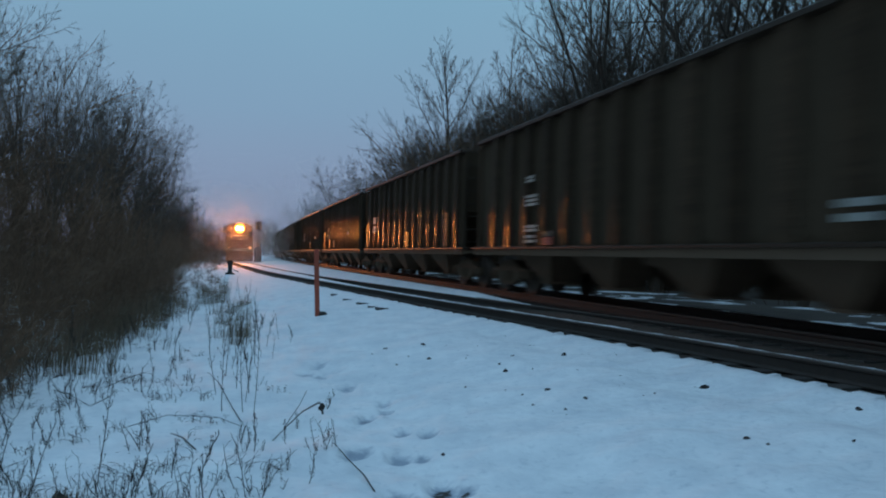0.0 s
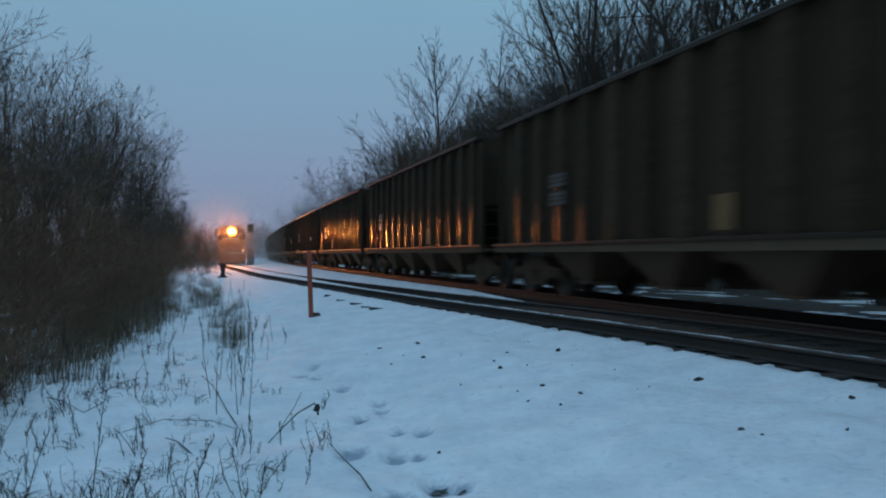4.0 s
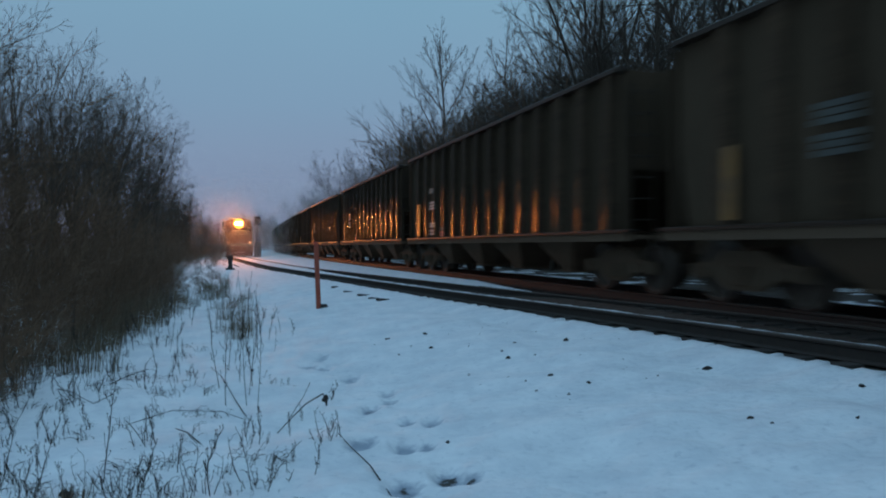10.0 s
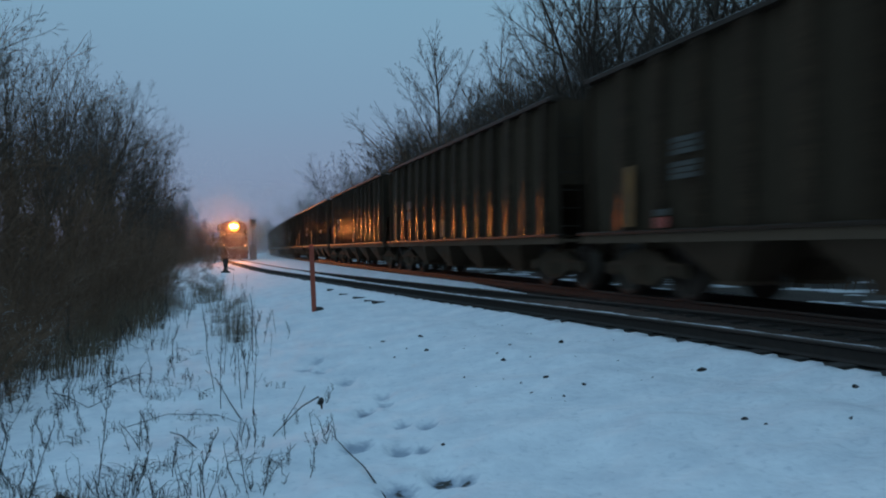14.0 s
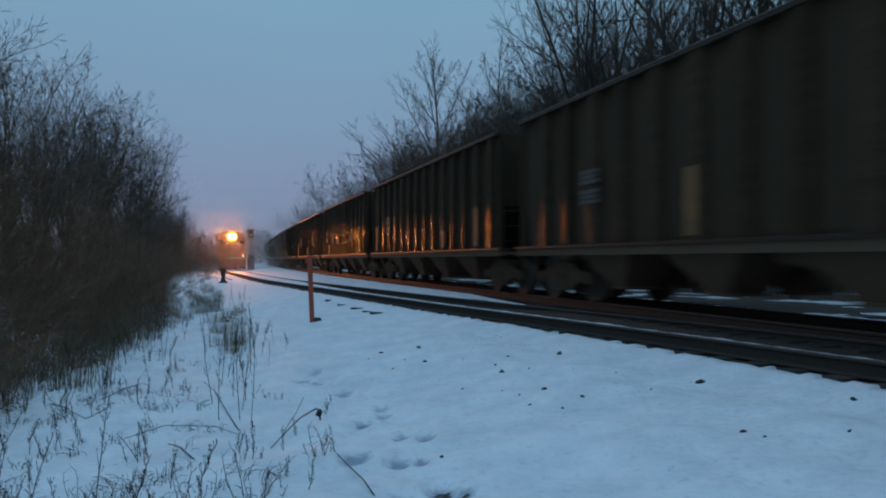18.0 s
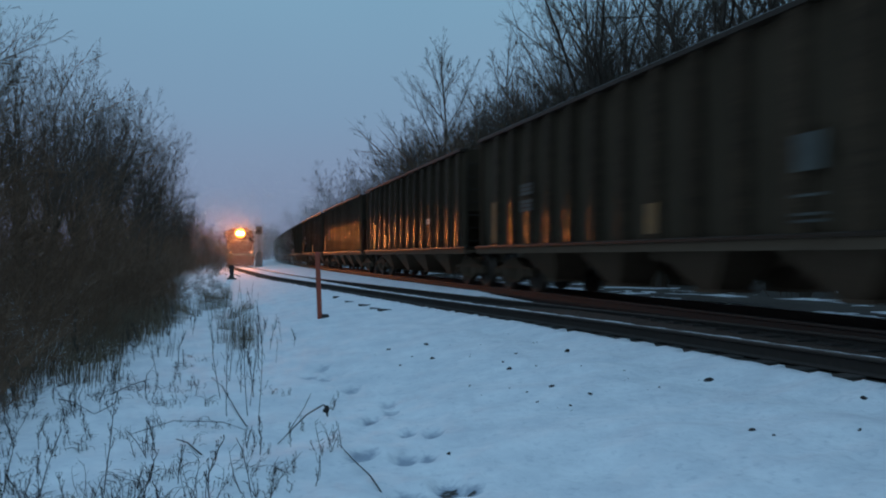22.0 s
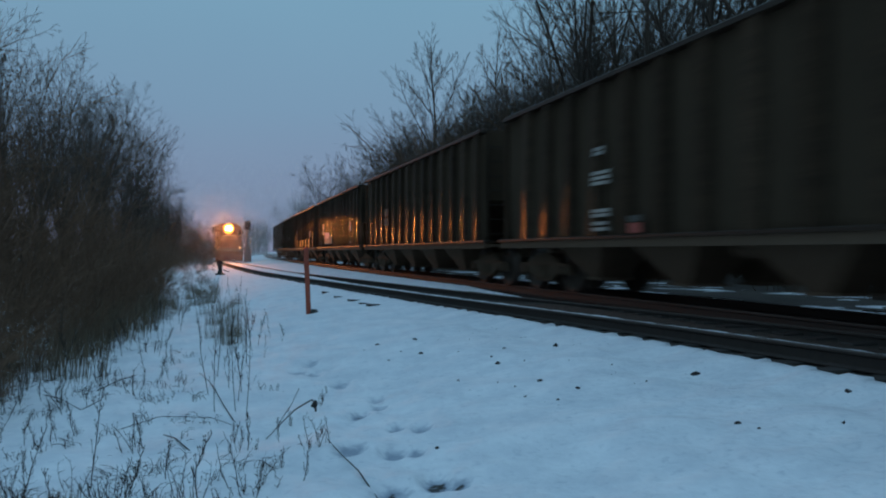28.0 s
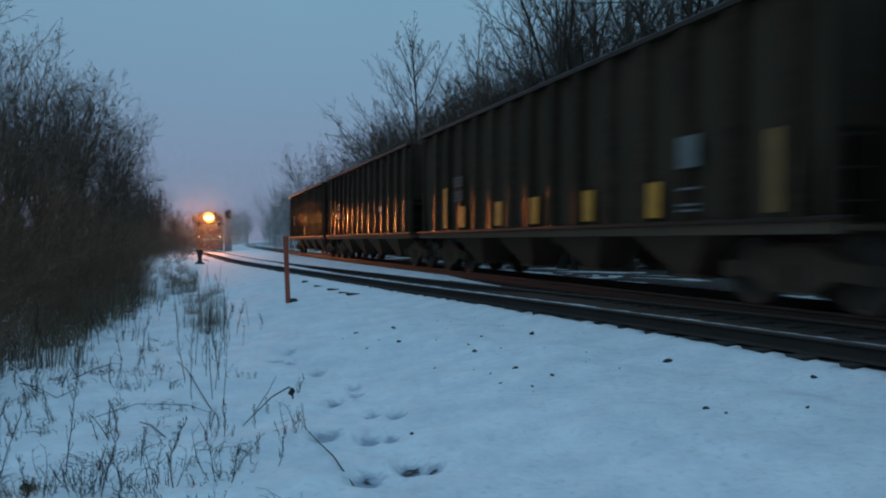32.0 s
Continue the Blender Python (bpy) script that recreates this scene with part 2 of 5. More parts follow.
# emission for an added disc that imitates the headlight's orange halo
M_HALO = material("headlight_halo_glow", (0.9, 0.6, 0.2), 0.3, bump=0.0, emit=(1.0, 0.36, 0.03), emit_strength=2.2)
M_DITCH = material("marker_glow", (0.9, 0.7, 0.5), 0.3, bump=0.0, emit=(1.0, 0.45, 0.18), emit_strength=4.0)
M_DULL = material("dirty_yellow", (0.28, 0.135, 0.030), 0.65, second=(0.06, 0.045, 0.03), scale=4, fine=30, bump=0.15, amount=0.7)
M_CLOD = material("dark_earth", (0.030, 0.026, 0.023), 0.95, second=(0.015, 0.013, 0.012), scale=20, fine=90, bump=0.8)
M_LITTER = material("leaf_litter", (0.085, 0.066, 0.050), 0.95, second=(0.045, 0.036, 0.030), scale=1.2, fine=18, bump=0.9, bump_dist=0.04, amount=0.9)


def tint_prints(mat):
    """Tints trodden snow: grey slush with the hollows' shade painted in, and earth (point attribute 'trodden')."""
    n, l = mat.node_tree.nodes, mat.node_tree.links
    bs = n["Principled BSDF"]
    col = bs.inputs["Base Color"].links[0].from_socket
    at, nz = n.new("ShaderNodeAttribute"), n.new("ShaderNodeTexNoise")
    at.attribute_name = "trodden"
    nz.inputs["Scale"].default_value, nz.inputs["Detail"].default_value = 16.0, 4
    l.new(n["Texture Coordinate"].outputs["Object"], nz.inputs["Vector"])
    sep = n.new("ShaderNodeSeparateColor")
    l.new(at.outputs["Color"], sep.inputs[0])
    # red: bluish grey that paints the hollows' shade into the slush; green: earth
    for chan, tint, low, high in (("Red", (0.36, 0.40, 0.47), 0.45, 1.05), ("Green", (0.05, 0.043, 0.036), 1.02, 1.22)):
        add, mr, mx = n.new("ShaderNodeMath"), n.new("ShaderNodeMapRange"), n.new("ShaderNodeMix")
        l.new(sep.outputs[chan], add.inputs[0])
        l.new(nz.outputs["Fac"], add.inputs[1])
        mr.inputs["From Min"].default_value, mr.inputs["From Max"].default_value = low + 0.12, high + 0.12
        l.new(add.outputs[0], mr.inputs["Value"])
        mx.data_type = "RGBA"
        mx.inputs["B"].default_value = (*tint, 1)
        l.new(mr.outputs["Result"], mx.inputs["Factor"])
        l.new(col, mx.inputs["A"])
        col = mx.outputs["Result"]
    l.new(col, bs.inputs["Base Color"])


tint_prints(M_SNOW)


# ---- the lie of the land and the tracks ----
RADIUS = 2310.0          # of the main track's gentle curve
MAIN_X = 8.17            # its centre line beside the camera
GAUGE = 0.7525           # half the distance between rail centres


MAIN_Z = -0.09


def main_line(y):
    """Centre of the main track at a distance along it."""
    return MAIN_X + (y * y / (2 * RADIUS) if y > 0 else 0.0)


def siding_z(y):
    return -0.10 - 0.35 * (1 - math.exp(-max(y, 0) / 30.0))


def siding_line(y):
    """Centre of the siding: it leaves the main track behind the camera's right shoulder and swings wide of it."""
    knots = SIDING
    if y <= knots[0][0]:
        k = (knots[1][1] - knots[0][1]) / (knots[1][0] - knots[0][0])
        return min(knots[0][1] + k * (y - knots[0][0]), MAIN_X)
    for i in range(len(knots) - 1):
        (y0, x0), (y1, x1) = knots[i], knots[i + 1]
        if y <= y1:
            ya, xa = knots[max(i - 1, 0)]
            yb, xb = knots[min(i + 2, len(knots) - 1)]
            m0, m1 = (x1 - xa) / (y1 - ya), (xb - x0) / (yb - y0)
            h = y1 - y0
            s = (y - y0) / h
            return ((2 * s**3 - 3 * s**2 + 1) * x0 + (s**3 - 2 * s**2 + s) * h * m0 + (-2 * s**3 + 3 * s**2) * x1 + (s**3 - s**2) * h * m1)
    return knots[-1][1] + (main_line(y) - main_line(knots[-1][0]))


SIDING = [
    (4.0, 6.58), (6.5, 6.50), (8.4, 6.44), (11.3, 6.25), (14.6, 5.97), (17.7, 5.75), (25.0, 5.30), (32.0, 4.83),
    (38.0, 4.40), (46.0, 3.98), (54.0, 3.78), (64.0, 3.55), (76.0, 3.30), (88.0, 3.08), (112.0, 3.00),
]


def lerp_steps(x, steps):
    for (x0, z0), (x1, z1) in zip(steps, steps[1:]):
        if x <= x1:
            s = min(max((x - x0) / (x1 - x0), 0), 1)
            s = s * s * (3 - 2 * s)
            return z0 + (z1 - z0) * s
    return steps[-1][1]


# footprints: place, half length, half width, depth and heading
PRINTS = [(1.38, 6.73, 0.16, 0.085, 0.116, 60), (1.55, 6.07, 0.12, 0.07, 0.093, 70), (1.72, 5.89, 0.15, 0.08, 0.124, 75), (1.08, 5.57, 0.17, 0.1, 0.109, 50), (1.36, 5.38, 0.15, 0.09, 0.116, 80),
          (1.5, 5.3, 0.12, 0.08, 0.078, 80), (1.14, 4.52, 0.17, 0.11, 0.132, 60), (1.45, 4.62, 0.17, 0.11, 0.132, 75), (1.55, 4.5, 0.12, 0.09, 0.093, 75), (1.13, 9.25, 0.2, 0.1, 0.093, 80),
          (1.29, 9.07, 0.2, 0.1, 0.093, 80), (1.48, 8.3, 0.22, 0.11, 0.078, 70), (1.39, 9.92, 0.2, 0.1, 0.093, 70), (1.68, 7.34, 0.18, 0.09, 0.078, 70), (1.63, 7, 0.16, 0.09, 0.078, 70)]


def print_z(x, y):
    z = 0.0
    for px, py, a, b, depth, turn in PRINTS:
        dx, dy = x - px, y - py
        if abs(dx) < 0.5 and abs(dy) < 0.5:
            c, s = math.cos(radians(turn - 90)), math.sin(radians(turn - 90))
            u, v = (dx * c + dy * s) / b, (-dx * s + dy * c) / a
            q = u * u + v * v
            z -= 0.46 * depth / (1 + q ** 2) if q < 1 else 0.46 * depth / (1 + q ** 2) - 0.10 * depth * math.exp(-(q - 2.2) ** 2)
    return z


def ground_z(x, y):
    """Height of the snow: a shallow lane left of the siding, the track beds, and a low rise under the woods."""
    cs, cm, zs = siding_line(y), main_line(y), siding_z(y)
    rough = 0.05 * noise.noise((x * 0.45, y * 0.45, 1.7)) + 0.042 * noise.noise((x * 1.5, y * 1.5, 4.1)) + 0.022 * noise.noise((x * 4.5, y * 4.5, 2.1)) + 0.024 * noise.noise((x * 2.6 + y * 1.2, y * 0.7 - x * 0.3, 7.7))
    d = cs - x + 0.045 * math.sin(2 * math.pi * y / 0.53) + 0.06 * noise.noise((y * 0.9, 2.0, 6.0))
    brim = 1.35 + 0.03 * min(1, max(0, (15 - y) / 6))
    if d > brim:
        z = lerp_steps(d, [(1.35, zs - 0.10), (2.2, zs - 0.22), (5.5, -0.72), (9.0, -0.78), (30, -0.9)])
        return z + rough * min(1, (d - 1.35) / 0.8) + (print_z(x, y) if 4 < y < 10.5 and 0.6 < x < 2.2 else 0.0)
    e = x - cm
    if e > 1.5:
        return lerp_steps(e, [(1.5, -0.24), (4.4, -0.26), (7, -0.35), (20, 0.2), (60, 1.0)]) + rough * min(1, (e - 1.5))
    if -1.4 < e:
        return -0.39
    if d > -1.35:
        return zs - 0.30
    s = (x - (cs + 1.35)) / max(cm - 1.4 - cs - 1.35, 0.2)
    s = min(max(s, 0), 1)
    return (zs - 0.15) * (1 - s) + (-0.26) * s - 0.10 * math.sin(math.pi * s) * min(1, (cm - cs - 2.7) / 3)


def sheet(name, xs, ys, height, mat, skip=None):
    verts = [(x, y, height(x, y)) for y in ys for x in xs]
    k = len(xs)
    faces = [(j * k + i, j * k + i + 1, (j + 1) * k + i + 1, (j + 1) * k + i) for j in range(len(ys) - 1) for i in range(k - 1)]
    return new(name, mesh_of(name, verts, faces, mat, True))


def spaced(*runs):
    out = []
    for a, b, step in runs:
        n = max(1, round((b - a) / step))
        out += [a + (b - a) * i / n for i in range(n)]
    return out + [runs[-1][1]]


ground = sheet("ground", spaced((-2500, -120, 400), (-120, -24, 8), (-24, -6, 0.8), (-6, 0.6, 0.15), (0.6, 2.1, 0.035), (2.1, 12, 0.11), (12, 40, 1.0), (40, 140, 10), (140, 2500, 400)),
               spaced((-2500, -460, 300), (-460, -12, 8), (-12, 3, 0.5), (3, 4.2, 0.12), (4.2, 10.2, 0.035), (10.2, 26, 0.12), (26, 70, 0.5), (70, 200, 4), (200, 500, 12), (500, 2500, 400)), ground_z, M_SNOW)
mark = ground.data.attributes.new("trodden", "FLOAT_COLOR", "POINT")
mark.data.foreach_set("color", [0.0] * (4 * len(ground.data.vertices)))
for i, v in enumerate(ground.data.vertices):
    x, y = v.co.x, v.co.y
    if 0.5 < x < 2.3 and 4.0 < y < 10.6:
        # tread carries the grey tint with its painted shade, earth the soil
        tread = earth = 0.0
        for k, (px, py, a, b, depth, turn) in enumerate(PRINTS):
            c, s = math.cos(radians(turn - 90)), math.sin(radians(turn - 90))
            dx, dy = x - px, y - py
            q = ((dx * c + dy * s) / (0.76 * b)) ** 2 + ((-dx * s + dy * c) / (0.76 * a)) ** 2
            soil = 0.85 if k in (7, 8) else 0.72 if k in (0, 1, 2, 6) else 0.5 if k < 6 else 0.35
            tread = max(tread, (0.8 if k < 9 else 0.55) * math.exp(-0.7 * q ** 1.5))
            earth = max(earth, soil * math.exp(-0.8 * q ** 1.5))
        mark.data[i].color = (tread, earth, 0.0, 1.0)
tagged(ground, "snow-covered ground with gentle humps beside the tracks", "snow", kind="structure")


litter = sheet("forest_floor", [2.5, 3.4, 5.0, 7, 10, 14, 20, 30, 50, 90], spaced((-200, -10, 10), (-10, 90, 2), (90, 420, 10)), lambda u, y: ground_z(main_line(y) + u, y) + 0.012, M_LITTER)
for v in litter.data.vertices:
    v.co.x += main_line(v.co.y) + 0.8 * noise.noise((v.co.y * 0.5, v.co.x, 0.0))
tagged(litter, "dark leaf litter of the forest floor behind the track", "forest floor", kind="structure")
litter = sheet("forest_floor", [-90, -40, -20, -12, -9, -7.5, -6.2, -5.1, -4.2], spaced((-60, 8, 6), (8, 90, 1.0), (90, 420, 10)), lambda x, y: ground_z(x, y) + 0.012, M_LITTER)
for v in litter.data.vertices:
    v.co.x += 0.022 * min(v.co.y, 40) + 0.5 * noise.noise((v.co.y * 0.7, 3.0, 0.0)) + (max(v.co.y - 60, 0) ** 2 / 4620)
tagged(litter, "dark leaf litter under the thicket", "forest floor", kind="structure")


# ---- tracks ----
def ribbon(points, profile, closed=True):
    """A profile of (sideways, up) swept along level points."""
    sh = Shape()
    rings = []
    for i, p in enumerate(points):
        a, b = points[max(i - 1, 0)], points[min(i + 1, len(points) - 1)]
        d = Vector((b[0] - a[0], b[1] - a[1], 0)).normalized()
        side = Vector((d.y, -d.x, 0))
        rings.append([Vector(p) + side * u + Vector((0, 0, v)) for u, v in profile])
    return sh.loft(rings)


RAIL_FOOT = [(-0.07, -0.170), (0.07, -0.170), (0.07, -0.158), (0.012, -0.14), (0.012, -0.045), (0.036, -0.035), (0.036, -0.010), (-0.036, -0.010), (-0.036, -0.035), (-0.012, -0.045), (-0.012, -0.14), (-0.07, -0.158)]
RAIL_TOP = [(-0.036, -0.0098), (0.036, -0.0098), (0.030, 0.0), (-0.030, 0.0)]


def track(name, centre, height, ys, label):
    th = thing(name, Matrix(), label, "track", kind="structure")
    line = [(centre(y), y, height(y)) for y in ys]
    for s in (-GAUGE, GAUGE):
        pts = []
        for i, p in enumerate(line):
            a, b = line[max(i - 1, 0)], line[min(i + 1, len(line) - 1)]
            d = Vector((b[0] - a[0], b[1] - a[1], 0)).normalized()
            pts.append((p[0] + d.y * s, p[1] - d.x * s, p[2]))
        r = part("rail", ribbon(pts, RAIL_FOOT), M_RAIL, th, "rust-brown steel rail")
        part("railhead", ribbon(pts, RAIL_TOP), M_RAILHEAD, r, "worn bright running surface")
    bed = [(p[0], p[1], p[2]) for p in line]
    part("ballast_bed", ribbon(bed, [(-1.75, -0.34), (1.75, -0.34), (1.45, -0.195), (-1.45, -0.195)]), M_BALLAST, th, "dark crushed stone ballast")
    return th


main_ys = spaced((-460, -20, 20), (-20, 200, 4), (200, 500, 12))
side_ys = spaced((-6, 70, 2), (70, 200, 5), (200, 420, 15))
main_track = track("main_track", main_line, lambda y: MAIN_Z, main_ys, "dark main railway track on stone ballast")
side_track = track("siding_track", siding_line, siding_z, side_ys, "snowy siding track curving beside the main track")

# sleepers
TIE = Shape().bevel_box(-1.30, 1.30, -0.115, 0.115, -0.34, -0.172, 0.012).mesh("tie", M_TIE)
rnd = random.Random(4)


def lay_ties(th, centre, height, y0, y1, step=0.53):
    y = y0
    while y < y1:
        a = math.atan2(centre(y + 0.5) - centre(y - 0.5), 1.0)
        ob = new("tie", TIE)
        ob.parent = th
        ob.matrix_basis = pose(centre(y) + rnd.uniform(-0.04, 0.04), y, height(y) + rnd.uniform(-0.004, 0.004), 0, 0, -math.degrees(a) + rnd.uniform(-1.2, 1.2))
        y += step


lay_ties(side_track, siding_line, siding_z, 3.0, 75.0)
lay_ties(main_track, main_line, lambda y: MAIN_Z, 3.0, 66.0)


# ---- hopper cars of the moving coal train ----
PITCH, BODY = 16.15, 14.55     # coupled length, length of the body
SILL, TOP = 0.98, 3.81
AXLES = (0.06, 1.84, BODY - 1.84, BODY - 0.06)


def wheel_shape(x0, x1, r=0.457):
    sh, k = Shape(), 20
    ring = lambda x, q: [(x, q * math.cos(2 * math.pi * i / k), q * math.sin(2 * math.pi * i / k)) for i in range(k)]
    s = 1 if x1 > x0 else -1
    rings = [ring(x0 - s * 0.03, r + 0.026), ring(x0, r + 0.026), ring(x0 + s * 0.01, r), ring(x1, r - 0.004), ring(x1, r - 0.06), ring(x1 - s * 0.05, r - 0.09), ring(x1 - s * 0.03, 0.12), ring(x1 + s * 0.02, 0.10)]
    return sh.loft(rings)


def hopper_car():
    """An open-top ribbed coal hopper, its near end at y = 0 and its far end at y = BODY; rails at z = 0."""
    car = thing("hopper_car", Matrix(), "dark ribbed open-top coal hopper car on the main track", "railcar", "cars of the coal train")
    # tub: two thick side sheets with sloped floor sheets and end sheets
    side = 1.47
    for s, nm in ((-1, "side_sheet"), (1, "side_sheet")):
        x0, x1 = sorted((s * side, s * (side - 0.02)))
        sh = Shape().prism([(0.25, SILL), (BODY - 0.25, SILL), (BODY - 0.02, 2.2), (BODY - 0.02, TOP - 0.1), (0.02, TOP - 0.1), (0.02, 2.2)], 0, x0, x1)
        part(nm, sh, M_STAKE, car)
        xs = sorted((s * 1.40, s * 1.625))
        part("top_chord", Shape().bevel_box(xs[0], xs[1], -0.06, BODY + 0.06, TOP - 0.09, TOP, 0.02), M_CHORD, car)
        xs = sorted((s * 1.40, s * 1.61))
        part("side_sill", Shape().bevel_box(xs[0], xs[1], -0.35, BODY + 0.35, SILL + 0.005, SILL + 0.06, 0.015), M_CHORD, car)
        part("side_girder", Shape().box(*sorted((s * 1.40, s * 1.56)), -0.3, BODY + 0.3, SILL - 0.14, SILL + 0.005), M_TRUCK, car)
        for i in range(14):
            y, w = 0.40 + 1.0 * i, 0.165
            xo, xi = s * 1.615, s * 1.47
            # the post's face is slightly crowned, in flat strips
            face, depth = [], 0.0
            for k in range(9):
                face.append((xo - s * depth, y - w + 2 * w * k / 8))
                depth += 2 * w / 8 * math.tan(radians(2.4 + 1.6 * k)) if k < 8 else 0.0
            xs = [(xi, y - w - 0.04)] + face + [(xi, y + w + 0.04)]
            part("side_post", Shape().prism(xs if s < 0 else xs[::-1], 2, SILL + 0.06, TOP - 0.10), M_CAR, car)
    for y0, y1 in ((0.0, 0.03), (BODY - 0.03, BODY)):
        part("end_sheet", Shape().box(-1.47, 1.47, y0, y1, 2.1, TOP - 0.02), M_STAKE, car)
    for a, b in ((0.0, 1.9), (BODY, BODY - 1.9)):
        part("slope_sheet", Shape().prism([(a, 2.1), (a, 2.06), (b, 1.0), (b, 1.04)], 0, -1.45, 1.45), M_STAKE, car)
    part("floor_sheet", Shape().box(-1.45, 1.45, 1.8, BODY - 1.8, 1.02, 1.06), M_CARDARK, car)
    part("centre_sill", Shape().box(-0.22, 0.22, -0.55, BODY + 0.55, 0.62, 1.0), M_CARDARK, car)
    for y in (0.0, BODY):
        d = -1 if y == 0 else 1
        y0, y1 = sorted((y, y + d * 0.36))
        part("end_platform", Shape().box(-1.5, 1.5, y0, y1, SILL - 0.1, SILL - 0.04), M_CARDARK, car)
        for x in (-1.48, -0.5, 0.5, 1.48):
            part("end_post", Shape().box(x - 0.05, x + 0.05, y + d * 0.005, y + d * 0.12, SILL, TOP - 0.15), M_STAKE, car)
        ladder = Shape()
        for i in range(7):
            ladder.tube((-1.45, y + d * 0.2, 1.2 + i * 0.36), (-1.0, y + d * 0.2, 1.2 + i * 0.36), 0.014, sides=5)
        for x in (-1.45, -1.0):
            ladder.box(x - 0.02, x + 0.02, y + d * 0.19, y + d * 0.21, SILL - 0.3, 3.5)
        part("ladder", ladder, M_CHORD, car)
        part("coupler", Shape().box(-0.11, 0.11, *sorted((y + d * 0.5, y + d * 0.97)), 0.74, 0.98).box(-0.16, 0.16, *sorted((y + d * 0.78, y + d * 0.97)), 0.72, 1.0), M_WHEEL, car)
        part("brake_hose", Shape().path([(0.3, y + d * 0.5, 0.7), (0.33, y + d * 0.62, 0.42), (0.2, y + d * 0.8, 0.3), (0.05, y + d * 0.94, 0.42)], [0.025] * 4, 5), M_CARDARK, car)
    # four pairs of discharge hoppers
    for i in range(4):
        yc = 3.1 + i * (BODY - 6.2) / 3
        for s in (-1, 1):
            xa, xb = sorted((s * 0.24, s * 1.40))
            xc, xd = sorted((s * 0.34, s * 0.98))
            ring = lambda x0, x1, y0, y1, z: [(x0, y0, z), (x1, y0, z), (x1, y1, z), (x0, y1, z)]
            part("hopper_chute", Shape().loft([ring(xc, xd, yc - 0.22, yc + 0.22, 0.26), ring(xa, xb, yc - 1.05, yc + 1.05, 1.0)]), M_CARDARK, car)
            part("chute_gate", Shape().box(xc - 0.04, xd + 0.04, yc - 0.28, yc + 0.28, 0.22, 0.27), M_CARDARK, car)
    # trucks, standing on the rails
    z = MAIN_Z
    for yt in (0.95, BODY - 0.95):
        for s in (-1, 1):
            x0, x1 = sorted((s * 0.92, s * 1.06))
            prof = [(-1.2, 0.36), (-1.2, 0.58), (-0.75, 0.62), (-0.4, 0.78), (0.4, 0.78), (0.75, 0.62), (1.2, 0.58), (1.2, 0.36), (0.7, 0.40), (0.35, 0.22), (-0.35, 0.22), (-0.7, 0.40)]
            part("truck_frame", Shape().prism([(yt + a, z + b) for a, b in prof], 0, x0, x1), M_TRUCK, car)
            for a in (-0.17, 0.0, 0.17):
                part("spring", Shape().tube((s * 1.075, yt + a, z + 0.30), (s * 1.075, yt + a, z + 0.56), 0.06, sides=8), M_TRUCK, car)
            for a in (-0.89, 0.89):
                part("bearing_cap", Shape().tube((s * 1.05, yt + a, z + 0.457), (s * 1.13, yt + a, z + 0.457), 0.10, 0.085, 10), M_TRUCK, car)
        part("bolster", Shape().box(-1.0, 1.0, yt - 0.18, yt + 0.18, z + 0.5, 0.74), M_CARDARK, car)
        for a in (-0.89, 0.89):
            axle = part("wheelset", Shape().tube((-0.7, 0, 0), (0.7, 0, 0), 0.08, sides=8), M_WHEEL, car)
            axle.location = (0, yt + a, z + 0.457)
            for s in (-1, 1):
                part("wheel", wheel_shape(s * 0.68, s * 0.82), M_WHEEL, axle)
    part("brake_cylinder", Shape().tube((-0.9, 6.7, 0.8), (-0.9, 7.4, 0.8), 0.13, sides=10), M_CARDARK, car)
    return car


def placard(car, name, y, z0, z1, w, mat, label, x=-1.6165):
    """A thin painted or stuck marking on the side that faces the camera, y metres from the near end."""
    part(name, Shape().box(x - 0.003, x, y - w / 2, y + w / 2, z0, z1), mat, car, label)


def panel(j):
    """Middle of the j-th side post from the near end, or a place between two."""
    return 0.40 + 1.0 * j


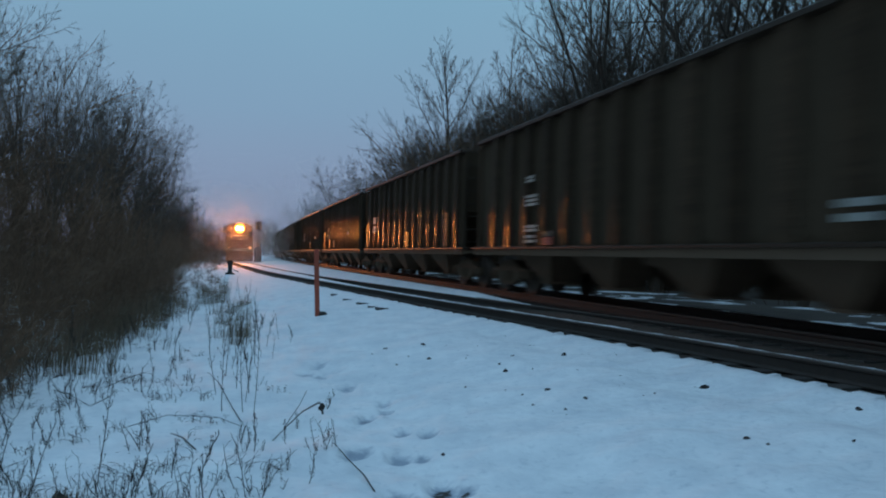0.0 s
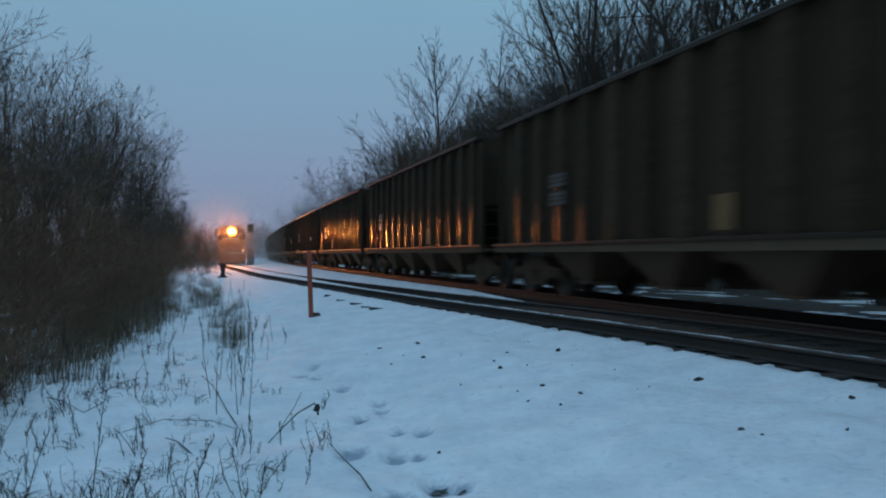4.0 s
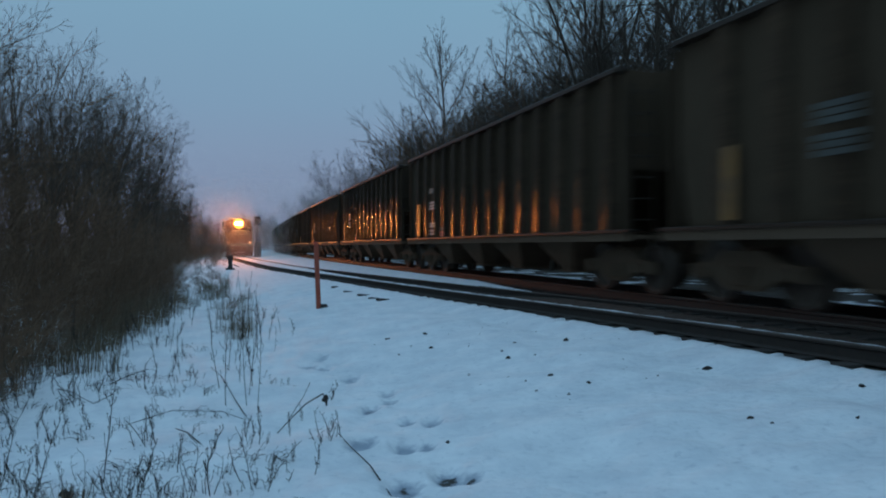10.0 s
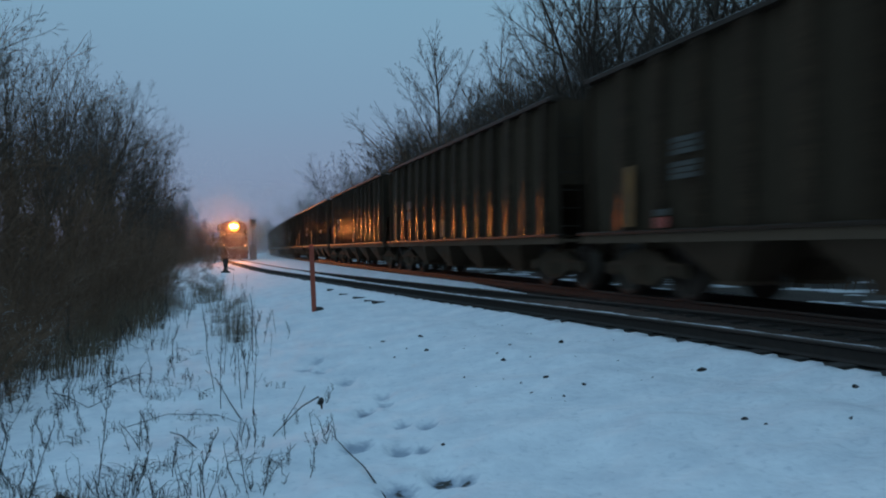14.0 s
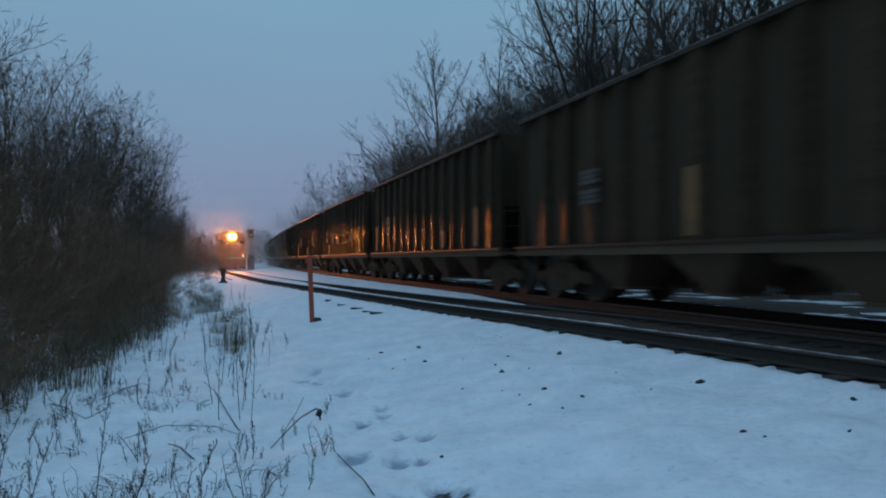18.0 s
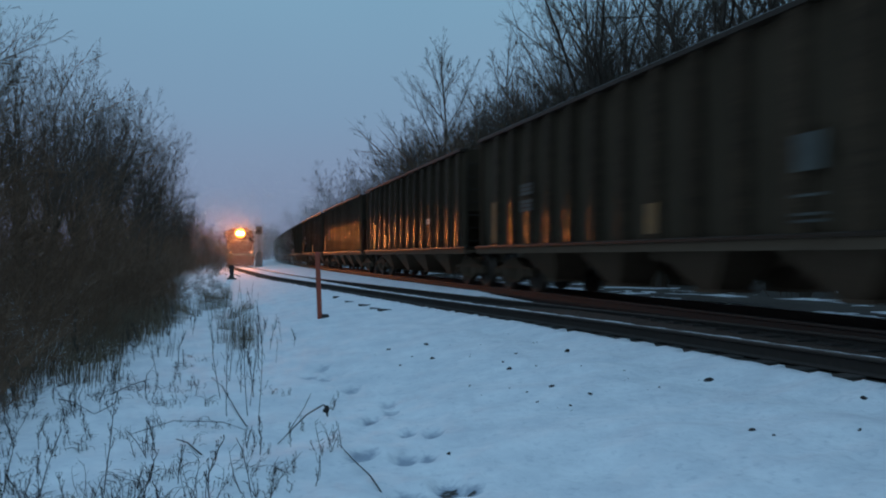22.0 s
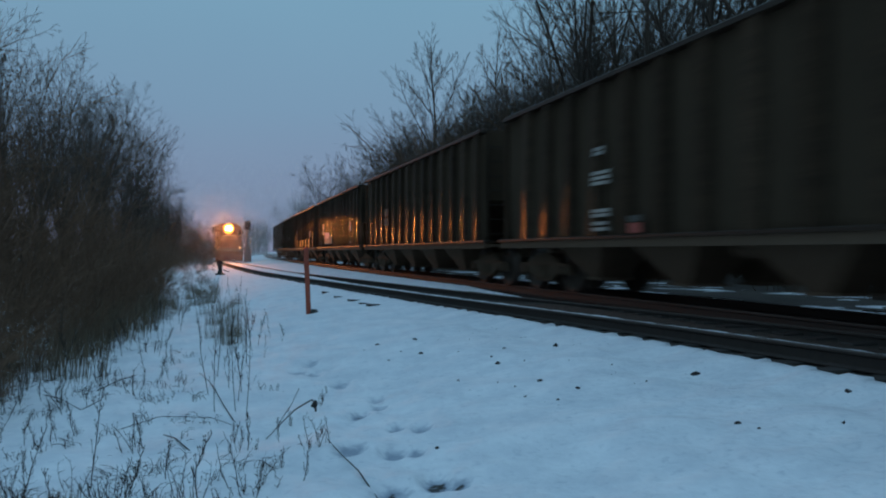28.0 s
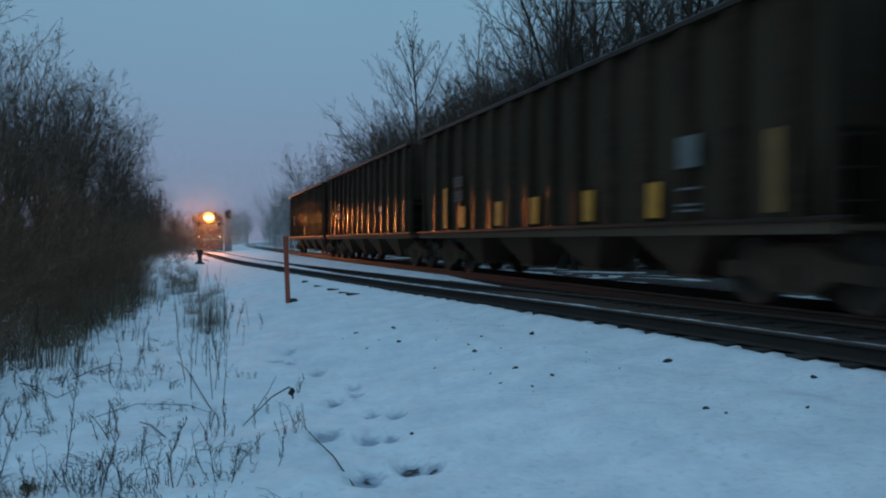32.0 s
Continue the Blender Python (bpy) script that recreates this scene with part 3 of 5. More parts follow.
def mark(car, code):
    """Markings by a short code: kind and panel."""
    kind, j = code[0], float(code[1:])
    y = panel(j)
    if kind == "Y":    # tall yellow strip
        placard(car, "reflector_strip", y, 1.10, 2.14, 0.23, M_YELLOW, "tall yellow reflective strip")
    elif kind == "D":  # the same, dulled by dirt
        placard(car, "reflector_strip", y, 1.10, 2.08, 0.23, M_DULL, "dirty dull yellow strip")
    elif kind == "y":  # short yellow strip
        placard(car, "reflector_strip", y, 1.10, 1.62, 0.32, M_YELLOW, "short yellow reflective strip")
    elif kind == "d":
        placard(car, "reflector_strip", y, 1.12, 1.60, 0.32, M_DULL, "dirty short yellow strip")
    elif kind == "r":  # red and white plate low down
        placard(car, "red_plate", y, 1.06, 1.22, 0.34, M_REDMARK, "small red plate")
        placard(car, "white_plate", y, 1.24, 1.34, 0.34, M_GREYMARK, "small white plate")
    elif kind == "w":  # one white plate
        placard(car, "white_plate", y, 1.80, 1.98, 0.36, M_WHITE, "small white plate")
    elif kind in "gG":  # grey square with two lines under it
        shade = M_PALE if kind == "G" else M_GREYMARK
        placard(car, "pale_panel", y, 1.76, 2.20, 0.46, shade, "pale painted square" if kind == "G" else "faded pale square")
        for z in (1.46, 1.24, 1.16):
            placard(car, "line", y, z, z + 0.035, 0.46, shade, "thin white painted line")
    elif kind in "sS":  # blocks of stencilled bars: faint or bright
        mat = M_WHITE if kind == "S" else M_GREYMARK
        for z, rows in ((2.12, 3), (1.76, 3)):
            for i in range(rows):
                placard(car, "stencil_bar", y, z + i * 0.09, z + i * 0.09 + 0.072, 0.66 - 0.05 * (i % 2), mat, "row of stencilled lettering as a bar")
    elif kind == "T":  # tall set of bright bars, with data rows low down
        for z, w in ((2.44, 0.34), (2.52, 0.34), (1.92, 0.58), (2.01, 0.58), (2.10, 0.58), (1.12, 0.56), (1.22, 0.50), (1.36, 0.60), (1.44, 0.60)):
            placard(car, "stencil_bar", y + (0.58 - w) / 3, z, z + 0.06, w, M_WHITE, "row of white stencilled lettering as a bar")
    elif kind == "B":  # blue and white painted block
        placard(car, "blue_patch", y, 1.50, 1.86, 0.98, M_BLUEMARK, "patch of blue spray paint")
        placard(car, "white_patch", y, 1.20, 1.495, 0.98, M_PALE, "patch of whitish spray paint")
    elif kind == "l":  # two short bright bars
        for z in (1.26, 1.42):
            placard(car, "stencil_bar", y, z, z + 0.09, 0.6, M_WHITE, "row of white stencilled lettering as a bar")
    elif kind == "p":  # worn greyish patch
        placard(car, "worn_patch", y, 1.62, 2.02, 0.62, M_WORN, "worn greyish patch of old paint")
    elif kind == "W":
        placard(car, "white_patch", y, 1.20, 1.60, 0.98, M_GREYMARK, "patch of whitish spray paint")


MARKINGS = {
    -1: "Y13 S11 y6", 0: "T10.6 r9.7 l1.8", 1: "Y13.4 S11.7 y5.7 D0.8", 2: "Y12.8 s10.9 y10.2 d8.4 w3", 3: "s11 w2.3 d6", 4: "s11 d4",
    5: "Y12.5 S10.8 d8", 6: "r12 s11 w2.5", 7: "D12.8 s11 G2.7", 8: "Y12.7 T11.1 r10", 9: "D12.7 s11 r9", 10: "D12.7 s11.2 w2.7 r11.8",
    11: "D13 s11 d7", 12: "D12.4 s10.7 d6", 13: "s11 w2.4 D8", 14: "D13 D0.9 s11 d3.8", 15: "s11.5 p9.2 p7.5 d10.6 p3", 16: "D13 s11 d6 g2.7",
    17: "Y11.9 y9.7 w3", 18: "s11 D13", 19: "D13 s11 d5", 20: "T9.7 r8.6", 21: "s10", 22: "S11 B10 B9 W8 G1.6",
    23: "Y12 s11 y10.7 y8.4 y6.6 y4.5 y2.6 G1.8 D0.2", 24: "r12 s11 w3", 25: "s11 d6",
}


FIRST, LAST = -4, 25
model = hopper_car()
cars = {n: model if n == FIRST else copy_thing(model, Matrix()) for n in range(FIRST, LAST + 1)}
for n, codes in MARKINGS.items():
    for code in codes.split():
        mark(cars[n], code)


def run_of(t):
    """How far the train has come since the start: it slows from 13 to 11 m/s."""
    return (((-5.16613e-5 * t + 3.995012e-3) * t - 0.12287875) * t + 13.07214291) * t


def car_pose(n, t):
    y0 = n * PITCH + 4.165 - run_of(t)
    a, b = y0 + 0.95, y0 + BODY - 0.95
    xa, xb = main_line(a), main_line(b)
    turn = math.atan2(xb - xa, b - a)
    return pose(xa - math.sin(turn) * 0.95, y0, 0, 0, 0, -math.degrees(turn))


def motions():
    times = [0.5 * i for i in range(int(SECONDS * 2) + 1)]
    for n, car in cars.items():
        walk(car, [(t, car_pose(n, t)) for t in times])
        # the wheels roll without slipping, with a row each twentieth of a second
        sets = [ob for ob in car.children if ob.name.startswith("wheelset")]
        for ob, y in zip(sorted(sets, key=lambda o: o.location.y), AXLES):
            walk(ob, [(0.05 * i, pose(0, y, MAIN_Z + 0.457, math.degrees(run_of(0.05 * i) / 0.457))) for i in range(int(SECONDS * 20) + 1)])


# ---- trees ----
def grow(seed, height, kind="leader", thick=1.0, depth=2, tips=5, limbs=14, wide=0.30):
    """Trunk, boughs and twigs of a bare tree, as two Shapes: crooked boughs that branch all along their length."""
    r = random.Random(seed)
    wood, twig = Shape(), Shape()

    def off(way, angle, az):
        d = Vector(way).normalized()
        u = d.orthogonal().normalized()
        u.rotate(Matrix.Rotation(az, 3, d))
        return d * math.cos(angle) + u * math.sin(angle)

    def spike(p, q, b):
        d = (q - p).normalized()
        u = d.orthogonal().normalized() * b
        w = d.cross(u)
        n = len(twig.v)
        twig.v += [p + u, p - 0.5 * u + 0.87 * w, p - 0.5 * u - 0.87 * w, q]
        twig.f += [(n, n + 1, n + 3), (n + 1, n + 2, n + 3), (n + 2, n, n + 3)]

    fork = (15, 36) if kind == "leader" else (24, 56)

    def bough(p, d, length, radius, level, bend, lift):
        segs = 5 if level >= 2 else 3 if level == 1 else 2
        pts, d = [p], Vector(d).normalized()
        for i in range(segs):
            d = (d + Vector((r.gauss(0, bend), r.gauss(0, bend), r.gauss(0, 0.7 * bend) + lift))).normalized()
            p = p + d * (length / segs)
            pts.append(p)
        floor = 0.0036 * thick
        radii = [max(radius * (1 - 0.72 * i / segs), floor) for i in range(segs + 1)]
        wood.path(pts, radii, 6 if radius > 0.06 else 4 if radius > 0.02 else 3, caps=False)

        def at(s):
            j = min(int(s * segs), segs - 1)
            return pts[j].lerp(pts[j + 1], s * segs - j), (pts[j + 1] - pts[j]).normalized(), radii[j]

        if level == 0:
            for i in range(tips):
                c, way, _ = at(r.uniform(0.15, 1.0))
                w = off(way, radians(r.uniform(fork[0] - 3, fork[1] + 4)), r.uniform(0, 6.283)) + Vector((0, 0, 1.5 * lift))
                spike(c, c + w * length * r.uniform(0.30, 0.75), floor)
            spike(pts[-1], pts[-1] + d * length * 0.4, floor)
            return
        count = {1: 3, 2: 4}.get(level, 6)
        az = r.uniform(0, 6.283)
        for i in range(count):
            s = 0.22 + 0.78 * (i + 0.6 * r.random()) / count
            c, way, rad = at(min(s, 1.0))
            az += 2.4 + r.gauss(0, 0.35)
            w = off(way, radians(r.uniform(*fork)), az)
            bough(c, w, length * (1.0 - 0.50 * s) * r.uniform(0.36, 0.62), max(rad * r.uniform(0.42, 0.62), floor), level - 1, bend, 0.5 * lift)
        for i in range(2):
            bough(pts[-1], off(d, radians(r.uniform(8, 26)), az + 3.1 * i), length * r.uniform(0.24, 0.38), radii[-1], level - 1, bend, 0.5 * lift)

    if kind == "leader":
        # one clear stem whose long boughs rise steeply to a rounded top
        lead, p = [Vector((0, 0, -0.2))], Vector((0, 0, -0.2))
        for i in range(12):
            p = Vector((p.x + r.gauss(0, 0.006) * height, p.y + r.gauss(0, 0.006) * height, height * (i + 1) / 12.6))
            lead.append(p)
        wood.path(lead, [height * (0.0092 - 0.00068 * i) for i in range(13)], 7, caps=False)
        for i in range(limbs):
            s = 0.30 + 0.68 * (i + 0.7 * r.random()) / limbs
            j = min(int(s * 12), 11)
            u = (s - 0.30) / 0.68
            reach = height * wide * (0.35 + 0.65 * math.sin(math.pi * min(0.25 + 0.7 * u, 1.0))) * (1.0 - 0.45 * u) * r.uniform(0.75, 1.2)
            way = off((0, 0, 1), radians(r.uniform(24, 40) + 14 * (1 - u)), 2.4 * i + r.gauss(0, 0.4))
            bough(lead[j].lerp(lead[j + 1], s * 12 - j), way, reach, height * (0.0016 + 0.0026 * (1 - u)), depth if u < 0.8 else depth - 1, 0.075, 0.05)
        bough(lead[-1], (0, 0, 1), height * 0.08, height * 0.0012, depth - 1, 0.10, 0.02)
    elif kind == "crooked":
        # a short leaning bole that parts into a few crooked boughs
        a = Vector((0, 0, -0.2))
        lean = Vector((r.gauss(0, 0.05), r.gauss(0, 0.05), 1)).normalized()
        b = lean * height * r.uniform(0.20, 0.32)
        wood.path([a, a.lerp(b, 0.5) + Vector((r.gauss(0, 0.06), r.gauss(0, 0.06), 0)), b], [height * 0.0125, height * 0.0105, height * 0.0095], 8, caps=False)
        for k in range(limbs):
            way = off(lean, radians(r.uniform(6, 20) if k == 0 else r.uniform(0.5, 1.0) * 110 * wide), 6.283 * k / limbs + r.gauss(0, 0.4))
            bough(b.lerp(a, 0.0 if k < 3 else r.uniform(0.0, 0.35)), way, height * r.uniform(0.44, 0.62), height * r.uniform(0.0042, 0.0066), depth, 0.12, 0.06)
    else:
        # a bush: many thin crooked stems from one root
        for i in range(limbs):
            a = r.uniform(0, 6.283)
            q = 0.16 * height * math.sqrt(r.random())
            way = Vector((math.cos(a) * r.uniform(0.05, 0.75), math.sin(a) * r.uniform(0.05, 0.75), 1))
            bough(Vector((q * math.cos(a), q * math.sin(a), -0.12)), way, height * r.uniform(0.5, 1.0), 0.0042 + 0.0016 * height, depth, 0.20, 0.03)
    top = max(v[2] for v in twig.v)
    for sh in (wood, twig):
        sh.v = [Vector(v) * (height / top) for v in sh.v]
    return wood, twig


def tree_model(name, seed, height, kind, label, category, group, bark=None, twig_mat=None, thick=1.0, depth=2, tips=5, limbs=14, wide=0.30):
    th = thing(name, pose(0, 0, -60), label, category, group)
    wood, twig = grow(seed, height, kind, thick, depth, tips, limbs, wide)
    part("trunk", wood, bark or M_BARK, th)
    part("crown", twig, twig_mat or M_TWIG, th)
    return th


def plant(models, spots, used):
    """Puts a model, or a copy of one, at each (x, y, turn, size, model)."""
    for x, y, turn, size, k in spots:
        m = Matrix.Translation((x, y, ground_z(x, y) - 0.03)) @ Matrix.Rotation(radians(1.5 * math.sin(9.7 * turn) if size * y > 20 and x > 0 else 0.0), 4, "X") @ Matrix.Rotation(radians(turn), 4, "Z")
        src = models[k]
        ob = src if src not in used else copy_thing(src, m)
        if src not in used:
            used.add(src)
            ob.matrix_basis = m
        ob.scale = (size, size, size)


used = set()
R_LABEL = "tall bare leafless tree in the woods behind the track"
L_LABEL = "bare leafless tree rising from the thicket"
tall = [tree_model("tree", 11 + i, 15.0, k, R_LABEL, "tree", "woods behind the train", thick=1.75, depth=2, tips=7, limbs=n, wide=w) for i, (k, n, w) in enumerate((("leader", 17, 0.24), ("crooked", 8, 0.13), ("leader", 15, 0.26), ("crooked", 7, 0.15), ("crooked", 9, 0.12)))]
fine = [tree_model("tree", 101 + i, 15.0, "leader", R_LABEL, "tree", "woods behind the train", thick=1.1, depth=3, tips=5, limbs=n, wide=w) for i, (n, w) in enumerate(((20, 0.31), (15, 0.26)))]
round_crown = [tree_model("tree", 111 + i, 15.0, "crooked", "bare leafless tree with a rounded crown behind the track", "tree", "woods behind the train", thick=1.9, depth=3, tips=7, limbs=8, wide=0.27) for i in range(2)]
low = [tree_model("tree", 31 + i, 9.5, k, L_LABEL, "tree", "trees of the thicket", thick=1.0, depth=3, tips=3, limbs=n, wide=w) for i, (k, n, w) in enumerate((("crooked", 4, 0.15), ("leader", 9, 0.22), ("crooked", 5, 0.13), ("crooked", 5, 0.17)))]
low_far = [tree_model("tree", 36 + i, 9.5, "crooked", L_LABEL, "tree", "trees of the thicket", thick=1.6, depth=2, tips=4, limbs=n, wide=0.20) for i, n in enumerate((6, 7, 6, 6))]
bush = [tree_model("bush", 51 + i, 3.6, "bush", "dense leafless brown bush standing in the snow", "bush", "bushes of the thicket", M_BUSH, M_BUSH, thick=1.1, depth=2, tips=3, limbs=10) for i in range(4)]

rt = random.Random(7)
# single trees that stand out against the sky
plant(fine, [(17.0, 54.4, 20, 1.25, 0), (17.6, 43.6, 200, 1.06, 1), (16.4, 66.0, 110, 0.84, 1), (18.8, 50.0, 60, 0.84, 0)], used)
plant(round_crown, [(18.1, 102.0, 70, 1.02, 1), (19.7, 100.0, 160, 0.95, 0), (16.8, 103.0, 250, 0.84, 1), (21.4, 101.0, 200, 0.88, 0), (15.6, 134.0, 100, 0.70, 1), (17.2, 140.0, 310, 0.84, 0), (20.2, 146.0, 20, 0.86, 1)], used)
spots, deep_spots, far_spots = [], [], []
# the woods: denser and taller towards the camera
for i in range(13):
    y = 44.0 + 1.9 * i
    spots.append((16.2 + rt.uniform(0, 2.8), y, rt.uniform(0, 360), rt.uniform(0.70, 0.84), rt.choice((0, 1, 2, 3, 4))))
y = 5.0
while y < 330:
    near = y < 42
    for row in range(6 if near else 3):
        x = (14.8, 16.6, 18.8, 21.4, 25.0, 29.0)[row] if near else (19.0, 22.5, 26.5)[row] if y < 95 else (13.0, 17.0, 22.0)[row] + y * y / 4620
        tall_by = 1.12 if near and x > 0.495 * y else 0.80 if near else 0.80 if y < 95 else (0.62, 0.80, 0.85)[row]
        spot = (x + rt.uniform(-1.1, 1.6), y + rt.uniform(-1.6, 1.6), rt.uniform(0, 360), tall_by * rt.uniform(0.85, 1.08))
        if near and row > 2:
            deep_spots.append((*spot[:3], 1.5 * spot[3], rt.randrange(3)))
        elif y < 95:
            if row > 0 or y < 68:
                spots.append((*spot, rt.randrange(5)))
        else:
            far_spots.append((*spot, rt.randrange(3)))
    y += 3.2 if near else 5.0 if y < 75 else 6.0 if y < 160 else 9
# a close stand where the woods rise towards the camera
for i in range(34):
    y = 36.5 + 0.50 * i
    spots.append((18.6 + 1.5 * (i % 3) + rt.uniform(-0.5, 0.5), y, rt.uniform(0, 360), rt.uniform(0.74, 0.92), rt.choice((1, 3, 4, 4))))
plant(tall, spots, used)
# close-grown young trees along the edge of the woods
young = [tree_model("tree", 131 + i, 10.0, "crooked", "slender young bare tree at the edge of the woods", "tree", "woods behind the train", thick=1.9, depth=2, tips=7, limbs=n, wide=0.17) for i, n in enumerate((6, 7, 6))]
spots, y = deep_spots, 24.0
while y < 65:
    for row in range(3):
        x = 15.4 + 1.7 * row + rt.uniform(-0.7, 0.7)
        spots.append((x, y + rt.uniform(-0.7, 0.7), rt.uniform(0, 360), rt.uniform(0.88, 1.22) * (1.0 if y < 56 else 1.10), rt.randrange(3)))
    y += 1.6
plant(young, spots, used)
# the thicket's trees: lower again beyond sixty metres
spots = [(-4.5, 15.8, 40, 0.95, 2), (-4.1, 21.9, 130, 0.76, 2), (-3.7, 29.6, 220, 0.84, 3), (-4.2, 27.0, 150, 0.78, 0), (-2.9, 38.0, 80, 0.78, 2), (-3.2, 43.5, 330, 0.88, 3), (-3.7, 34.0, 170, 0.82, 0), (-5.2, 18.5, 290, 0.90, 1), (-4.7, 23.5, 30, 0.84, 0), (-4.0, 31.5, 300, 0.84, 3), (-3.3, 36.0, 250, 0.80, 3), (-2.7, 41.0, 60, 0.76, 0)]
y = 12.0
while y < 340:
    for row, x in enumerate((-6.3, -9.4) if y < 60 else (-6.0, -8.0, -10.5)):
        size = rt.uniform(0.9, 1.06) * (0.86 if y < 24 else 0.98 if y < 40 else 1.06 if y < 60 else 0.62) * (1.0, 1.12, 1.2)[row]
        spot = (x + rt.uniform(-0.7, 0.7) + min(y, 60) * 0.022 + max(y - 60, 0) ** 2 / 4620, y + rt.uniform(-1.5, 1.5), rt.uniform(0, 360), size)
        if y < 95:
            spots.append((*spot, rt.randrange(4)))
        else:
            far_spots.append((*spot[:3], size * 0.85, rt.randrange(3)))
    if 58 < y < 105:
        spots.append((-3.2 + max(y - 60, 0) ** 2 / 4620 + rt.uniform(-0.6, 0.6), y + 1.5, rt.uniform(0, 360), rt.uniform(0.70, 0.85), rt.randrange(4)))
        spots.append((-2.6 + max(y - 60, 0) ** 2 / 4620 + rt.uniform(-0.5, 0.5), y + 2.6, rt.uniform(0, 360), rt.uniform(0.50, 0.64), rt.randrange(4)))
        spots.append((-4.6 + max(y - 60, 0) ** 2 / 4620 + rt.uniform(-0.6, 0.6), y, rt.uniform(0, 360), rt.uniform(0.75, 0.92), rt.randrange(4)))
    y += 3.4 if y < 60 else 4.5 if y < 200 else 9
spots += [(-1.6, 71.0, 30, 0.55, 0), (-0.9, 77.0, 120, 0.5, 1), (-0.5, 83.0, 210, 0.52, 2), (-0.3, 89.0, 300, 0.48, 3), (0.0, 95.0, 60, 0.52, 0), (0.2, 101.0, 10, 0.55, 1)]
# woods that close the view beyond the curve
for i in range(34):
    y = rt.uniform(190, 340)
    far_spots.append((-2.0 + (y - 60) ** 2 / 5200 + rt.uniform(-10, 3.5), y, rt.uniform(0, 360), rt.uniform(0.55, 0.95), rt.randrange(3)))
for i in range(70):
    y = rt.uniform(280, 430)
    far_spots.append((y * math.tan(radians(rt.uniform(1.6, 4.7))), y, rt.uniform(0, 360), rt.uniform(0.9, 1.25), rt.randrange(3)))
for i in range(80):
    y = rt.uniform(230, 400)
    far_spots.append((y * math.tan(radians(rt.uniform(0.8, 4.4))), y, rt.uniform(0, 360), rt.uniform(0.35, 0.55), rt.randrange(3)))
for i in range(30):
    far_spots.append((rt.uniform(-10, 75), rt.uniform(440, 520), rt.uniform(0, 360), rt.uniform(1.0, 1.5), rt.randrange(3)))


def far_woods(models, spots):
    """All the far trees as one mesh."""
    vs, fs, n = [], [], 0
    for x, y, turn, size, k in spots:
        m = Matrix.Translation((x, y, ground_z(x, y) - 0.03)) @ Matrix.Rotation(radians(turn), 4, "Z") @ Matrix.Scale(size, 4)
        a = np.array(m)
        for v, f in models[k]:
            vs.append(v @ a[:3, :3].T + a[:3, 3])
            fs += [tuple(i + n for i in q) for q in f]
            n += len(v)
    me = mesh_of("far_woods", np.concatenate(vs).tolist(), fs, M_TWIG)
    return tagged(new("far_woods", me), "bare leafless woods far off along the line", "woods", kind="stuff")


far_woods([[(np.array([tuple(v) for v in sh.v]), sh.f) for sh in grow(71 + i, 14.0, "crooked" if i else "leader", 3.4, 1, 3, 12 if i == 0 else 6, 0.32)] for i in range(3)], far_spots)
plant(low, [s for s in spots if s[1] < 46], used)
plant(low_far, [s for s in spots if s[1] >= 46], used)


def thicket_edge(y):
    """Where the thicket's foot meets the open snow."""
    return lerp_steps(y, [(6.5, -2.4), (8.7, -2.15), (10, -1.85), (12, -1.6), (15, -1.35), (17, -0.95), (20, -1.0), (32, -1.3), (74, -0.7), (260, -0.7)])


spots = []
y = 8.6
while y < 260:
    for row in range(5 if y < 34 else 4 if y < 40 else 3 if y < 112 else 2):
        edge = thicket_edge(y) - 0.3
        spots.append((edge - row * 1.35 - rt.uniform(0, 1.0) + max(y - 60, 0) ** 2 / 4620, y + rt.uniform(-0.9, 0.9), rt.uniform(0, 360), rt.uniform(0.8, 1.2) * (0.62, 0.95, 1.25, 1.4, 1.6)[row], rt.randrange(4)))
    y += 1.7 if y < 30 else 2.8 if y < 70 else 3.6 if y < 112 else 10
y = 8.0
while y < 180:
    spots.append((14.4 + rt.uniform(-0.8, 1.5) + y * y / 4620, y, rt.uniform(0, 360), rt.uniform(1.0, 1.6), rt.randrange(4)))
    y += 2.4 if y < 70 else 9
# tall undergrowth inside the woods behind the train
for i in range(84):
    y = 31.0 + 0.42 * i
    spots.append((15.8 + 1.9 * (i % 3) + rt.uniform(-0.6, 0.6), y, rt.uniform(0, 360), rt.uniform(1.8, 2.6) * (1.25 if y < 52 else 1.0), rt.randrange(3)))
spots += [(-0.6, 66.0, 40, 1.5, 0), (-0.2, 62.0, 130, 1.35, 1), (0.0, 70.0, 250, 1.3, 2), (0.5, 74.0, 10, 1.1, 0), (0.9, 78.0, 80, 1.0, 1), (1.2, 70.0, 190, 0.7, 2), (1.3, 82.0, 300, 0.8, 0), (0.2, 66.0, 330, 1.0, 1), (0.6, 84.0, 220, 1.1, 2)]
spots += [(0.2, 75.0, 20, 0.6, 0), (0.5, 80.0, 90, 0.65, 1), (0.6, 86.0, 150, 0.6, 2), (0.9, 93.0, 240, 0.6, 1), (0.0, 83.0, 310, 0.8, 0), (0.2, 90.0, 0, 0.8, 2)]
bush_far = [tree_model("bush", 61 + i, 3.6, "bush", "dense leafless brown bush standing in the snow", "bush", "bushes of the thicket", M_BUSH, M_BUSH, thick=1.6, depth=1, tips=5, limbs=16) for i in range(3)]
plant(bush, [s for s in spots if s[1] < 30], used)
plant(bush_far, [(*s[:4], s[4] % 3) for s in spots if s[1] >= 30], used)
